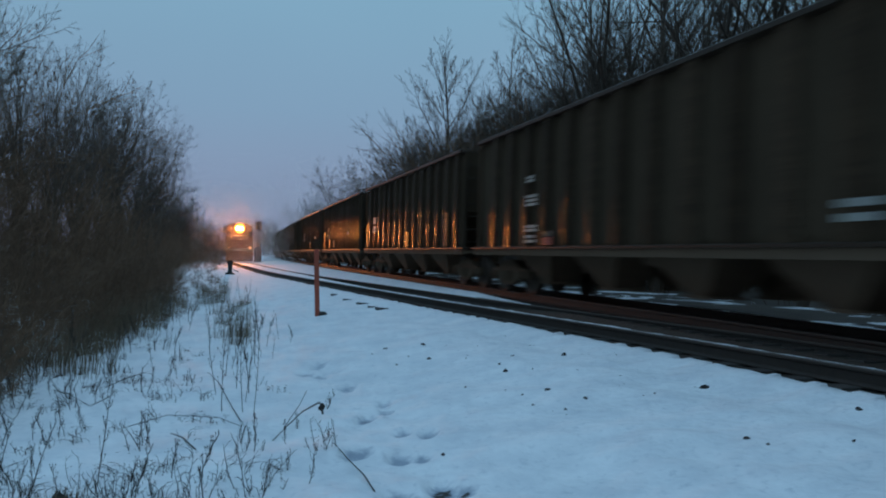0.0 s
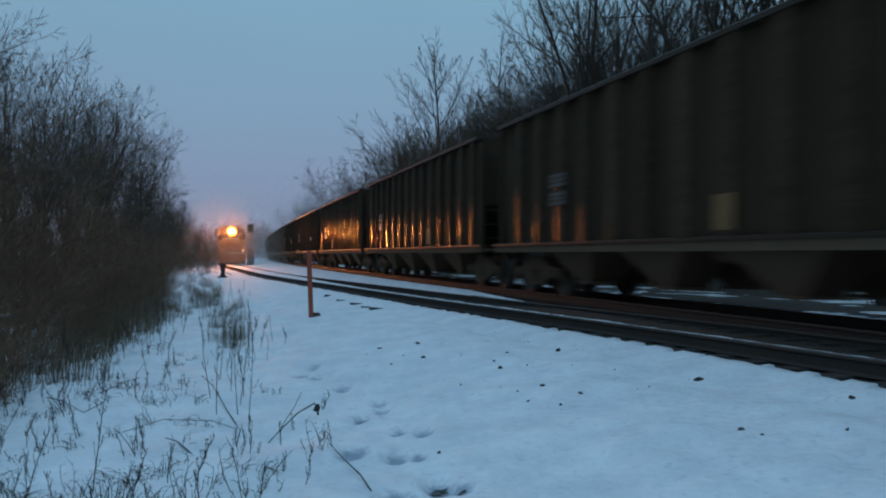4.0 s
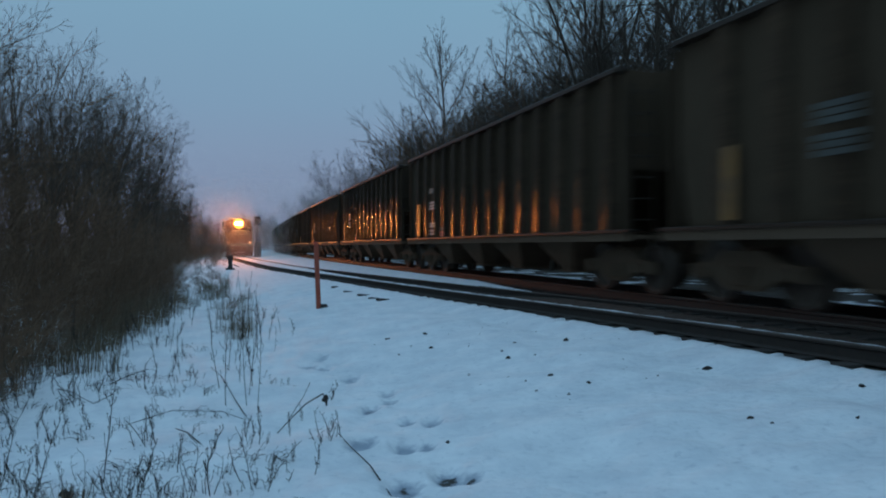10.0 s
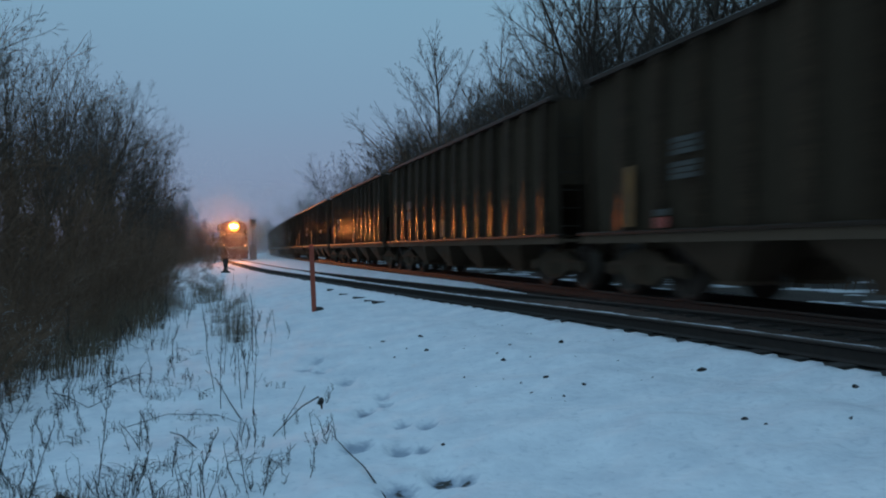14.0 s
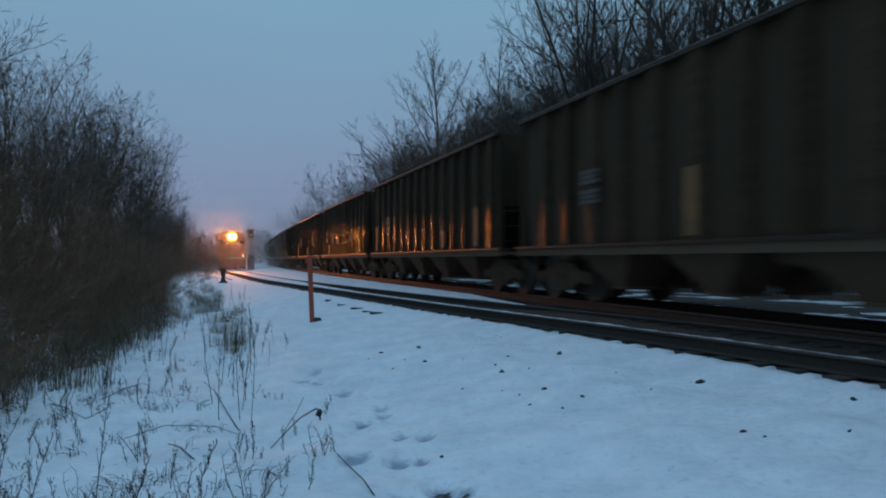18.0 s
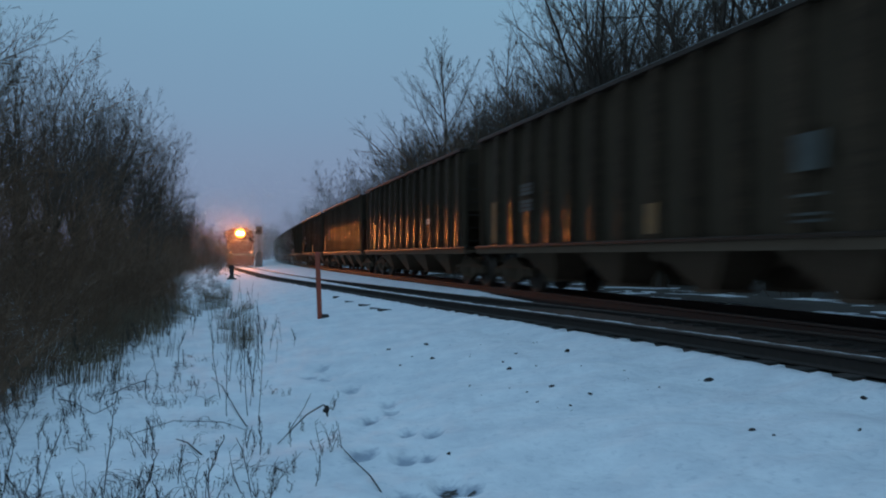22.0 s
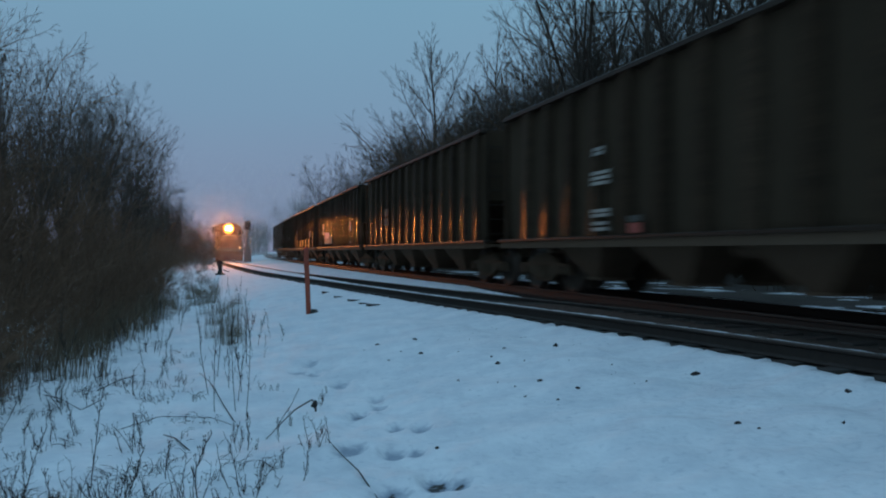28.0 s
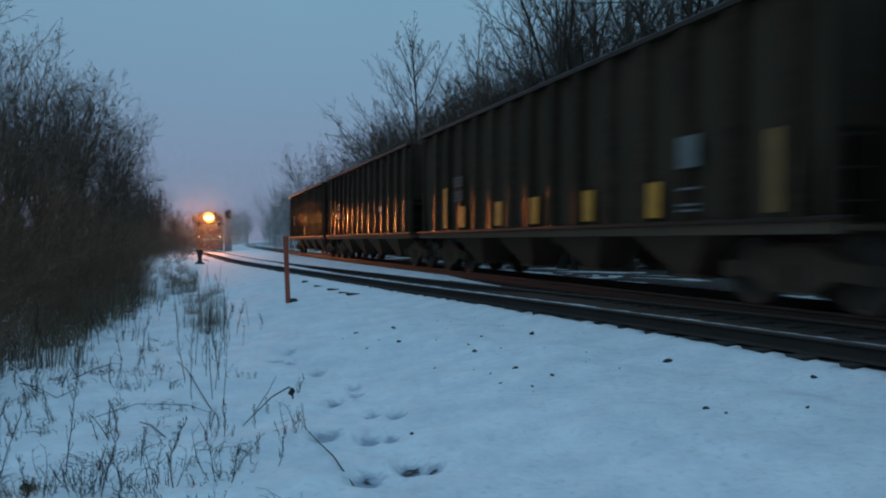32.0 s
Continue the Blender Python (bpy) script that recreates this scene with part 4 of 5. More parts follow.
# low brambles along the thicket's foot
bramble = [tree_model("bramble", 81 + i, 1.5, "bush", "low tangled brown bramble at the thicket's foot", "bramble", "brambles of the thicket", M_BUSH, M_BUSH, thick=0.9, depth=1, tips=5, limbs=24) for i in range(3)]
spots = []
y = 6.9
while y < 34:
    for row in range(2):
        edge = thicket_edge(y) - 0.25
        spots.append((edge - row * 0.7 - rt.uniform(0, 0.45), y + rt.uniform(-0.4, 0.4), rt.uniform(0, 360), rt.uniform(0.7, 1.15) * (0.8, 1.15)[row], rt.randrange(3)))
    y += 0.75 if y < 20 else 1.3
spots += [(-2.3, 7.3, 0, 1.0, 0), (-2.12, 7.8, 90, 0.9, 1), (-2.3, 8.2, 200, 1.1, 2), (-2.6, 7.0, 300, 1.1, 1)]
plant(bramble, spots, used)


# ---- waiting locomotive ----
LOCO_Y = 88.0


def locomotive():
    x = siding_line(LOCO_Y)
    a = math.atan2(siding_line(LOCO_Y + 10) - siding_line(LOCO_Y), 10.0)
    th = thing("locomotive", pose(x, LOCO_Y, siding_z(LOCO_Y), 0, 0, -math.degrees(a)), "dark diesel locomotive with lit headlight waiting on the siding", "locomotive")
    part("frame", Shape().bevel_box(-1.5, 1.5, 0.3, 21.5, 1.15, 1.55, 0.03), M_LOCO, th)
    part("pilot", Shape().prism([(-1.45, 0.12), (1.45, 0.12), (1.5, 1.2), (-1.5, 1.2)], 1, 0.25, 0.5), M_LOCO2, th, "orange front pilot plate")
    part("walkway_rail", Shape().bevel_box(-1.5, 1.5, 0.1, 0.28, 1.28, 1.40, 0.01), M_WHITE, th, "pale anticlimber ledge")
    part("nose", Shape().loft([[(-0.95, 1.0, 1.55), (0.95, 1.0, 1.55), (0.95, 2.6, 1.55), (-0.95, 2.6, 1.55)], [(-0.95, 1.05, 2.5), (0.95, 1.05, 2.5), (0.95, 2.6, 2.5), (-0.95, 2.6, 2.5)], [(-0.7, 1.3, 2.95), (0.7, 1.3, 2.95), (0.85, 2.6, 3.1), (-0.85, 2.6, 3.1)]]), M_LOCO2, th, "orange short nose")
    cab = part("cab", Shape().loft([[(-1.5, 2.3, 1.55), (1.5, 2.3, 1.55), (1.5, 5.0, 1.55), (-1.5, 5.0, 1.55)], [(-1.5, 2.3, 3.5), (1.5, 2.3, 3.5), (1.5, 5.0, 3.5), (-1.5, 5.0, 3.5)], [(-1.35, 2.4, 4.1), (1.35, 2.4, 4.1), (1.35, 5.0, 4.1), (-1.35, 5.0, 4.1)], [(-0.8, 2.5, 4.45), (0.8, 2.5, 4.45), (0.8, 5.0, 4.45), (-0.8, 5.0, 4.45)]]), M_LOCO2, th, "cab tinted orange for the headlight's glow")
    for s in (-1, 1):
        part("windscreen", Shape().box(*sorted((s * 0.92, s * 1.40)), 2.27, 2.295, 2.9, 3.45), M_GLASS, cab)
        part("handrail", Shape().path([(s * 1.4, 0.35, 1.5), (s * 1.4, 0.35, 2.5), (s * 1.4, 0.9, 2.55), (s * 1.4, 2.2, 2.55)], [0.02] * 4, 6), M_WHITE, th, "pale handrail")
        lamp = part("ditch_light", Shape().tube((s * 1.15, 0.22, 1.62), (s * 1.15, 0.42, 1.62), 0.12, 0.10, 12), M_BLACK, th)
        part("lens", Shape().tube((s * 1.15, 0.205, 1.62), (s * 1.15, 0.222, 1.62), 0.09, sides=12), M_DITCH, lamp, "glowing amber lens")
        for y in (3.2, 5.2, 7.0, 15.0, 17.0, 19.0):
            w = part("wheel", wheel_shape(s * 0.68, s * 0.82, 0.53), M_WHEEL, th)
            w.location = (0, y, 0.53)
        for y in (5.1, 17.0):
            part("truck_frame", Shape().prism([(y - 2.5, 0.45), (y + 2.5, 0.45), (y + 2.3, 0.95), (y - 2.3, 0.95)], 0, *sorted((s * 0.95, s * 1.1))), M_LOCO, th)
    part("hood", Shape().bevel_box(-0.95, 0.95, 5.0, 20.8, 1.55, 4.45, 0.15), M_LOCO, th)
    part("radiator", Shape().bevel_box(-1.5, 1.5, 16.0, 20.4, 3.6, 4.55, 0.12), M_LOCO, th)
    part("fuel_tank", Shape().bevel_box(-1.35, 1.35, 8.2, 13.2, 0.35, 1.15, 0.12), M_LOCO, th)
    part("coupler", Shape().box(-0.12, 0.12, -0.35, 0.3, 0.74, 0.98), M_WHEEL, th)
    steps = Shape()
    for s in (-1, 1):
        for z in (0.35, 0.62, 0.9):
            steps.box(*sorted((s * 1.1, s * 1.5)), 0.32, 0.6, z, z + 0.03)
    part("steps", steps, M_LOCO, th)
    box = part("headlight", Shape().bevel_box(-0.36, 0.36, 2.12, 2.5, 3.62, 4.02, 0.05), M_BLACK, th)
    # added glowing disc, wider than the housing: the halo around the lenses
    part("halo_disc", Shape().tube((0, 2.085, 3.82), (0, 2.118, 3.82), 0.58, 0.52, 24), M_HALO, box, "amber disc added for the glow around the headlight")
    for s in (-1, 1):
        part("lens", Shape().tube((s * 0.17, 2.06, 3.82), (s * 0.17, 2.125, 3.82), 0.21, sides=16), M_HEADLIGHT, box, "brightly glowing amber headlight")
    return th


loco = locomotive()
base = loco.matrix_basis
for nm, off_x, z, power, size, cone in (("headlight_beam", 0.0, 3.82, 25000.0, 0.20, 40.0), ("ditch_beam", -1.15, 1.62, 900.0, 0.08, 90.0), ("ditch_beam", 1.15, 1.62, 450.0, 0.08, 90.0)):
    d = bpy.data.lights.new(nm, "SPOT")
    d.energy, d.color, d.shadow_soft_size, d.spot_size, d.spot_blend = power, (1.0, 0.27, 0.06), size, radians(cone), 0.9
    ob = new(nm, d)
    eye = base @ Vector((off_x, 0.1 if z < 2 else 2.0, z))
    ob.matrix_basis = look(eye, base @ Vector((off_x - 8.0, -60, 2.2)))

# ---- trackside things ----
def marker_post():
    x, y = 2.20, 16.2
    th = thing("marker_post", pose(x, y, ground_z(x, y), 0, -2.5, 8), "slim red-painted marker post standing in the snow", "post")
    part("post", Shape().bevel_box(-0.048, 0.048, -0.032, 0.032, -0.2, 1.42, 0.012), M_POST, th)
    part("clod", Shape().loft([[(0.0, -0.08, -0.05), (0.24, -0.1, -0.05), (0.26, 0.08, -0.05), (0.0, 0.1, -0.05)], [(0.05, -0.04, 0.10), (0.16, -0.06, 0.09), (0.17, 0.03, 0.07), (0.05, 0.05, 0.1)]]), M_STONE, th, "dark clod at the foot")
    return th


def switch_stand():
    x, y = 1.09, 46.0
    th = thing("switch_stand", pose(x, y, ground_z(x, y)), "small dark switch stand on a timber beside the siding", "switch stand")
    part("base_timber", Shape().bevel_box(-0.26, 0.26, -0.16, 0.16, -0.1, 0.08, 0.01), M_TIE, th)
    part("stand", Shape().loft([[(-0.16, -0.14, 0.08), (0.16, -0.14, 0.08), (0.16, 0.14, 0.08), (-0.16, 0.14, 0.08)], [(-0.09, -0.09, 0.3), (0.09, -0.09, 0.3), (0.09, 0.09, 0.3), (-0.09, 0.09, 0.3)], [(-0.13, -0.1, 0.42), (0.13, -0.1, 0.42), (0.13, 0.1, 0.42), (-0.13, 0.1, 0.42)], [(-0.13, -0.1, 0.6), (0.13, -0.1, 0.6), (0.13, 0.1, 0.6), (-0.13, 0.1, 0.6)]]), M_BLACK, th)
    part("target", Shape().box(-0.16, 0.16, -0.012, 0.012, 0.6, 0.82), M_BLACK, th)
    part("lever", Shape().tube((0.1, 0, 0.3), (0.5, -0.02, 0.16), 0.02, sides=6), M_BLACK, th)
    return th


def signal():
    x, y = 5.30, 92.0
    z = ground_z(x, y)
    th = thing("signal_mast", pose(x, y, z), "grey railway signal mast with dark head between the tracks", "signal")
    part("footing", Shape().bevel_box(-0.45, 0.45, -0.45, 0.45, -0.3, 0.25, 0.03), M_GREY, th)
    part("mast", Shape().tube((0, 0, 0.2), (0, 0, 4.9), 0.09, 0.08, 12), M_GREY, th)
    part("cabinet", Shape().bevel_box(-0.4, 0.4, -0.3, 0.3, 0.25, 1.9, 0.03), M_GREY, th)
    head = part("signal_head", Shape().bevel_box(-0.36, 0.36, -0.28, -0.12, 3.9, 4.9, 0.08), M_BLACK, th, "black signal head, unlit towards us")
    for z2 in (4.15, 4.4, 4.65):
        part("hood", Shape().tube((0, -0.28, z2), (0, -0.5, z2), 0.1, 0.1, 10), M_BLACK, head)
    part("ladder", Shape().box(-0.16, -0.13, 0.12, 0.15, 0.3, 4.6).box(0.13, 0.16, 0.12, 0.15, 0.3, 4.6), M_GREY, th)
    return th


marker_post()
switch_stand()
signal()

# ---- snow lying along the tracks ----
def snow_ribbon(name, left, right, height, ys, label):
    """A low bank of snow between two wavering edges."""
    rings = []
    for i, y in enumerate(ys):
        a = left(y) + 0.05 * noise.noise((y * 1.9, 3.3, 0.0)) + 0.05 * noise.noise((y * 6.1, 8.3, 0.0))
        b = right(y) + 0.09 * noise.noise((y * 1.3, 7.7, 2.0)) + 0.05 * noise.noise((y * 7.3, 1.3, 5.0))
        b = max(b, a + 0.02)
        za, zb = height(y, 0.0), height(y, 1.0)
        w = b - a
        rings.append([(a, y, za - 0.16), (b, y, zb - 0.16), (b - 0.02 * w, y, zb - 0.02), (b - 0.25 * w, y, zb + 0.006), (a + 0.2 * w, y, za + 0.012), (a + 0.01, y, za - 0.004)])
    ob = new(name, Shape().loft(rings).mesh(name, M_SNOW, True))
    return tagged(ob, label, "snow", kind="stuff")


bank_ys = spaced((3.0, 30.0, 0.08), (30.0, 90.0, 0.8), (90.0, 240.0, 6.0))
snow_ribbon("snow_bank", lambda y: siding_line(y) - 0.70, lambda y: siding_line(y) - 0.70 + (0.10 + 0.012 * min(y, 21) if y < 24 else min(0.36 + (y - 24) * 0.06, 1.38)),
            lambda y, s: siding_z(y) - 0.022 + 0.012 * noise.noise((y * 2.3, s, 9.0)), bank_ys, "strip of snow banked against the siding rail")
snow_ribbon("snow_bank", lambda y: siding_line(y) + 0.98, lambda y: max(main_line(y) - 1.25, siding_line(y) + 1.0),
            lambda y, s: siding_z(y) * (1 - s) + (MAIN_Z - 0.02) * s - 0.07 - 0.10 * max(0.0, 1 - (y - 15.6) / 4.0), [y for y in bank_ys if y >= 15.6], "tongue of snow lying between the two tracks")

# ---- clods, sleepers' ends and prints in the snow ----
CLOD = []
for k in range(6):
    rc = random.Random(80 + k)
    long, wide = rc.uniform(0.028, 0.048), rc.uniform(0.018, 0.030)
    jag = [rc.uniform(0.55, 1.35) for i in range(9)]
    rings = []
    for z, q in ((-0.02, 0.9), (0.004, 1.0), (0.015 * rc.uniform(0.7, 1.3), 0.72), (0.026 * rc.uniform(0.6, 1.5), 0.22)):
        dx, dy = rc.uniform(-0.006, 0.006), rc.uniform(-0.006, 0.006)
        rings.append([(dx + q * long * jag[i] * math.cos(a) * rc.uniform(0.85, 1.15), dy + q * wide * jag[-i] * math.sin(a) * rc.uniform(0.85, 1.15), z + rc.uniform(-0.004, 0.004)) for i, a in enumerate([2 * math.pi * i / 9 for i in range(9)])])
    CLOD.append(Shape().loft(rings).mesh("clod", M_CLOD))
CLODS = [(2.41, 10.57), (2.88, 10.26), (2.67, 9.22), (2.52, 9.63), (2.24, 9.15), (4.27, 9.72), (4.33, 9.70), (3.22, 8.17), (4.12, 8.31), (4.06, 8.22), (3.16, 7.82), (3.55, 8.59),
         (3.11, 6.63), (2.85, 6.62), (3.25, 6.14), (2.49, 7.23), (2.96, 5.94), (4.45, 6.07), (3.55, 4.37), (3.57, 4.18), (4.74, 4.59), (4.05, 3.95), (1.65, 5.25), (2.77, 6.20)]
BIG = {0: 1.2, 1: 1.1, 2: 1.2, 7: 0.7, 9: 1.1, 10: 0.9, 11: 0.7, 12: 1.0, 14: 0.8, 17: 1.5, 18: 0.8, 20: 0.9}
rc = random.Random(3)
CLODS += [(rc.uniform(2.1, 4.7), rc.uniform(5.6, 11.0)) for i in range(34)]
for i, (x, y) in enumerate(CLODS):
    ob = new("clod", CLOD[i % 6])
    s = BIG.get(i, 0.55 if i < 24 else rc.uniform(0.18, 0.42))
    ob.matrix_basis = pose(x, y, ground_z(x, y) - 0.004, rc.uniform(-12, 12), 0, rc.uniform(-60, 60)) @ Matrix.Diagonal((s, s, s, 1))
    tagged(ob, "dark clod of earth lying on the snow", "clod", "clods on the snow")
lump = new("clod", CLOD[2])
lump.matrix_basis = pose(-0.84, 5.05, ground_z(-0.84, 5.05) - 0.01, 0, 0, 15) @ Matrix.Diagonal((1.6, 2.0, 2.0, 1))
tagged(lump, "large dark clod of earth among dead weeds", "clod", "clods on the snow")
knob = new("clod", CLOD[1])
knob.matrix_basis = pose(1.0, 6.87, ground_z(1.0, 6.87) + 0.09, 70, 0, 20) @ Matrix.Diagonal((0.8, 1.2, 1.2, 1))
tagged(knob, "dark clod caught on the end of a bent stick", "clod", "clods on the snow")
for x, y, s in ((3.59, 22.6, 0.5), (3.53, 20.1, 0.5), (3.66, 18.42, 0.8), (3.66, 17.4, 0.5), (3.78, 16.8, 0.75)):
    a = math.atan2(siding_line(y + 0.5) - siding_line(y - 0.5), 1.0)
    th = new("timber_end", Shape().bevel_box(-0.26 * s, 0.26 * s, -0.07, 0.07, -0.1, 0.022, 0.012).mesh("timber_end", M_TIE))
    th.matrix_basis = pose(x, y, ground_z(x, y), 0, 4, -math.degrees(a))
    tagged(th, "dark end of a long switch timber showing through snow", "timber", "switch timbers")


# ---- sticks and dead weeds ----
def stick(points, r0, r1, label):
    pts = [(x, y, ground_z(x, y) + h) for x, y, h in points]
    n = len(pts) - 1
    ob = new("stick", Shape().path(pts, [0.62 * r0 + 0.62 * (r1 - r0) * i / n for i in range(n + 1)], 6).mesh("stick", M_STALK, True))
    return tagged(ob, label, "stick", "sticks on the snow")


stick([(0.52, 6.26, 0.01), (0.66, 6.48, 0.07), (0.80, 6.68, 0.13), (0.97, 6.86, 0.14), (1.0, 6.88, 0.09), (1.01, 6.9, 0.02)], 0.006, 0.016, "bent dry stick with a dark knob standing out of the snow")
stick([(0.62, 6.42, 0.06), (0.78, 6.72, 0.18), (0.86, 6.9, 0.24)], 0.005, 0.004, "thin dry stick beside a bent one")
stick([(0.94, 5.79, 0.02), (0.97, 5.4, 0.03), (1.0, 4.9, 0.03), (1.04, 4.46, 0.0)], 0.005, 0.009, "long thin straight stick lying on the snow")
stick([(0.0, 9.43, 0.03), (0.12, 8.5, 0.03), (0.22, 7.5, 0.025), (0.32, 6.65, 0.0)], 0.005, 0.008, "long thin stick lying among the weeds")
stick([(-1.52, 8.7, 0.03), (-1.3, 8.2, 0.04), (-1.04, 7.71, 0.0), (-0.9, 8.0, 0.03)], 0.009, 0.007, "crooked branch half under the snow")
stick([(-0.27, 6.5, 0.03), (-0.17, 6.2, 0.03), (-0.06, 5.96, 0.0)], 0.006, 0.009, "short dark branch on the snow")
stick([(-1.0, 8.56, 0.02), (-0.85, 9.0, 0.05), (-0.69, 9.51, 0.03)], 0.009, 0.006, "bent branch lying by the thicket")
stick([(-0.6, 6.6, 0.08), (-0.3, 6.75, 0.12), (0.1, 6.8, 0.06), (0.3, 6.7, 0.0)], 0.005, 0.004, "thin arched cane over the snow")


def weed_model(seed, height, dense):
    r = random.Random(seed)
    th = thing("weed", pose(0, 0, -60), "dead brown weed stalk standing in the snow", "weed", "dead weeds in the snow")
    bow = 0.05 if height > 0.5 else 0.12
    lean = Vector((r.uniform(-0.16, 0.16), r.uniform(-0.16, 0.16), 1))
    pts, p, d = [Vector((0, 0, -0.05))], Vector((0, 0, -0.05)), lean.normalized()
    for i in range(5):
        d = (d + Vector((r.gauss(0, bow), r.gauss(0, bow), r.gauss(0, 0.05)))).normalized()
        p = p + d * height / 5
        pts.append(p)
    part("stem", Shape().path(pts, [0.0042, 0.004, 0.0035, 0.003, 0.0026, 0.002], 4), M_STALK, th)
    tw = Shape()
    for i in range(2 * dense):
        s = r.uniform(0.30, 1.0) * 5
        j = min(int(s), 4)
        q = pts[j].lerp(pts[j + 1], s - j)
        a = r.uniform(0, 6.28)
        l = (0.025 + 0.085 * height) * r.uniform(0.4, 1.4) * (1.25 - 0.12 * s)
        out = Vector((math.cos(a), math.sin(a), 0))
        m = q + out * l * 0.32 + Vector((0, 0, l * r.uniform(0.25, 0.5)))
        e = m + out * l * r.uniform(0.0, 0.25) + Vector((0, 0, l * r.uniform(0.3, 0.6)))
        tw.path([q, m, e], [0.0022, 0.0018, 0.0014], 3)
        # a shrivelled seed head
        tw.path([e, e + Vector((0, 0, 0.007)), e + Vector((r.uniform(-0.006, 0.006), 0, 0.018))], [0.0014, 0.0038, 0.001], 4)
    tagged(part("branching", tw, M_STALK, th), kind="stuff")
    return th


weeds = [weed_model(200 + i, h, n) for i, (h, n) in enumerate(((0.75, 8), (0.55, 12), (0.35, 9), (0.25, 7), (0.85, 5), (0.45, 16)))]
rw = random.Random(12)
spots = []
for x, y in ((0.40, 7.01), (0.36, 7.7), (0.29, 10.0), (0.14, 7.23), (0.30, 8.36), (0.47, 9.47), (0.74, 11.6), (0.87, 12.2), (0.5, 11.7), (0.1, 8.1), (0.42, 8.1), (0.2, 9.2), (0.6, 10.5), (0.33, 7.3)):
    spots.append((x, y, rw.uniform(0, 360), rw.uniform(0.75, 1.15), rw.choice((0, 4, 4, 1))))
for x, y, k in ((-0.45, 6.19, 5), (-0.65, 5.24, 0), (-1.05, 5.4, 1), (-1.42, 6.23, 5), (-1.69, 7.04, 1), (-0.83, 4.97, 2), (0.01, 4.66, 5), (0.34, 4.77, 2), (0.55, 5.3, 3), (0.9, 6.0, 3),
                (0.75, 6.6, 3), (1.1, 7.3, 3), (0.6, 6.0, 2), (0.2, 5.7, 3), (-0.2, 5.3, 2), (-1.2, 5.0, 5), (-1.5, 5.4, 1), (0.65, 4.95, 2), (0.35, 5.9, 2), (-0.4, 4.7, 1)):
    spots.append((x, y, rw.uniform(0, 360), rw.uniform(0.7, 1.05), k))
for i in range(125):
    if i % 5 == 0:
        y1 = rw.uniform(4.3, 12.0)
        x1 = -0.25 * y1 + rw.random() ** 1.4 * (0.16 * y1 + 1.0)
    x, y = x1 + rw.gauss(0, 0.075), y1 + rw.gauss(0, 0.11)
    spots.append((x, y, rw.uniform(0, 360), rw.uniform(0.35, 0.72), rw.choice((2, 3, 5)) if x > -0.1 else rw.choice((1, 2, 3, 5, 5))))
# stems that stand in the snow along the thicket's foot
for i in range(100):
    y = 6.6 + 20 * rw.random() ** 1.5
    spots.append((thicket_edge(y) + rw.gauss(-0.05, 0.32), y, rw.uniform(0, 360), rw.uniform(0.55, 1.2), rw.choice((0, 1, 1, 4, 5))))
for i in range(40):
    y = rw.uniform(10.0, 26.0)
    spots.append((rw.uniform(-1.0, 1.3), y, rw.uniform(0, 360), rw.uniform(0.5, 1.0), rw.choice((0, 1, 4, 5))))
plant(weeds, spots, used)


def weed_clump(seed, stems, height, spread):
    """Several dead weeds grown from one root, with broken grass between them."""
    r = random.Random(seed)
    th = thing("weed_clump", pose(0, 0, -60), "dark clump of dead weeds and broken grass in the snow", "weed", "dead weeds in the snow")
    for i in range(stems):
        sh, a, q = Shape(), r.uniform(0, 6.28), spread * math.sqrt(r.random())
        p = Vector((q * math.cos(a), q * math.sin(a), -0.04))
        h, d = height * r.uniform(0.35, 1.1), Vector((0.5 * q / spread * math.cos(a) + r.gauss(0, 0.14), 0.5 * q / spread * math.sin(a) + r.gauss(0, 0.14), 1)).normalized()
        pts = [p]
        for j in range(4):
            d = (d + Vector((r.gauss(0, 0.13), r.gauss(0, 0.13), 0))).normalized()
            p = p + d * h / 4
            pts.append(p)
        sh.path(pts, [0.0042, 0.0036, 0.003, 0.0025, 0.0015], 4)
        for j in range(r.randrange(3, 8)):
            c = pts[1 + j % 3].lerp(pts[2 + j % 3], r.random())
            b = r.uniform(0, 6.28)
            l = h * r.uniform(0.10, 0.28)
            m = c + Vector((math.cos(b), math.sin(b), r.uniform(0.3, 1.2))) * l * 0.5
            sh.path([c, m, m + Vector((0.3 * math.cos(b), 0.3 * math.sin(b), r.uniform(-0.4, 0.8))) * l * 0.6], [0.0025, 0.0022, 0.001], 3)
        part("stem", sh, M_STALK, th)
    mat = Shape()
    for i in range(26):
        a, q = r.uniform(0, 6.28), 1.3 * spread * math.sqrt(r.random())
        p = Vector((q * math.cos(a), q * math.sin(a), -0.015))
        b, l = r.uniform(0, 6.28), r.uniform(0.06, 0.16)
        out = Vector((math.cos(b), math.sin(b), 0)) * l
        mat.path([p, p + out * 0.4 + Vector((0, 0, 0.3 * l)), p + out + Vector((0, 0, r.uniform(0.0, 0.35) * l))], [0.003, 0.0026, 0.001], 3)
    tagged(part("broken_grass", mat, M_STALK, th), kind="stuff")
    return th


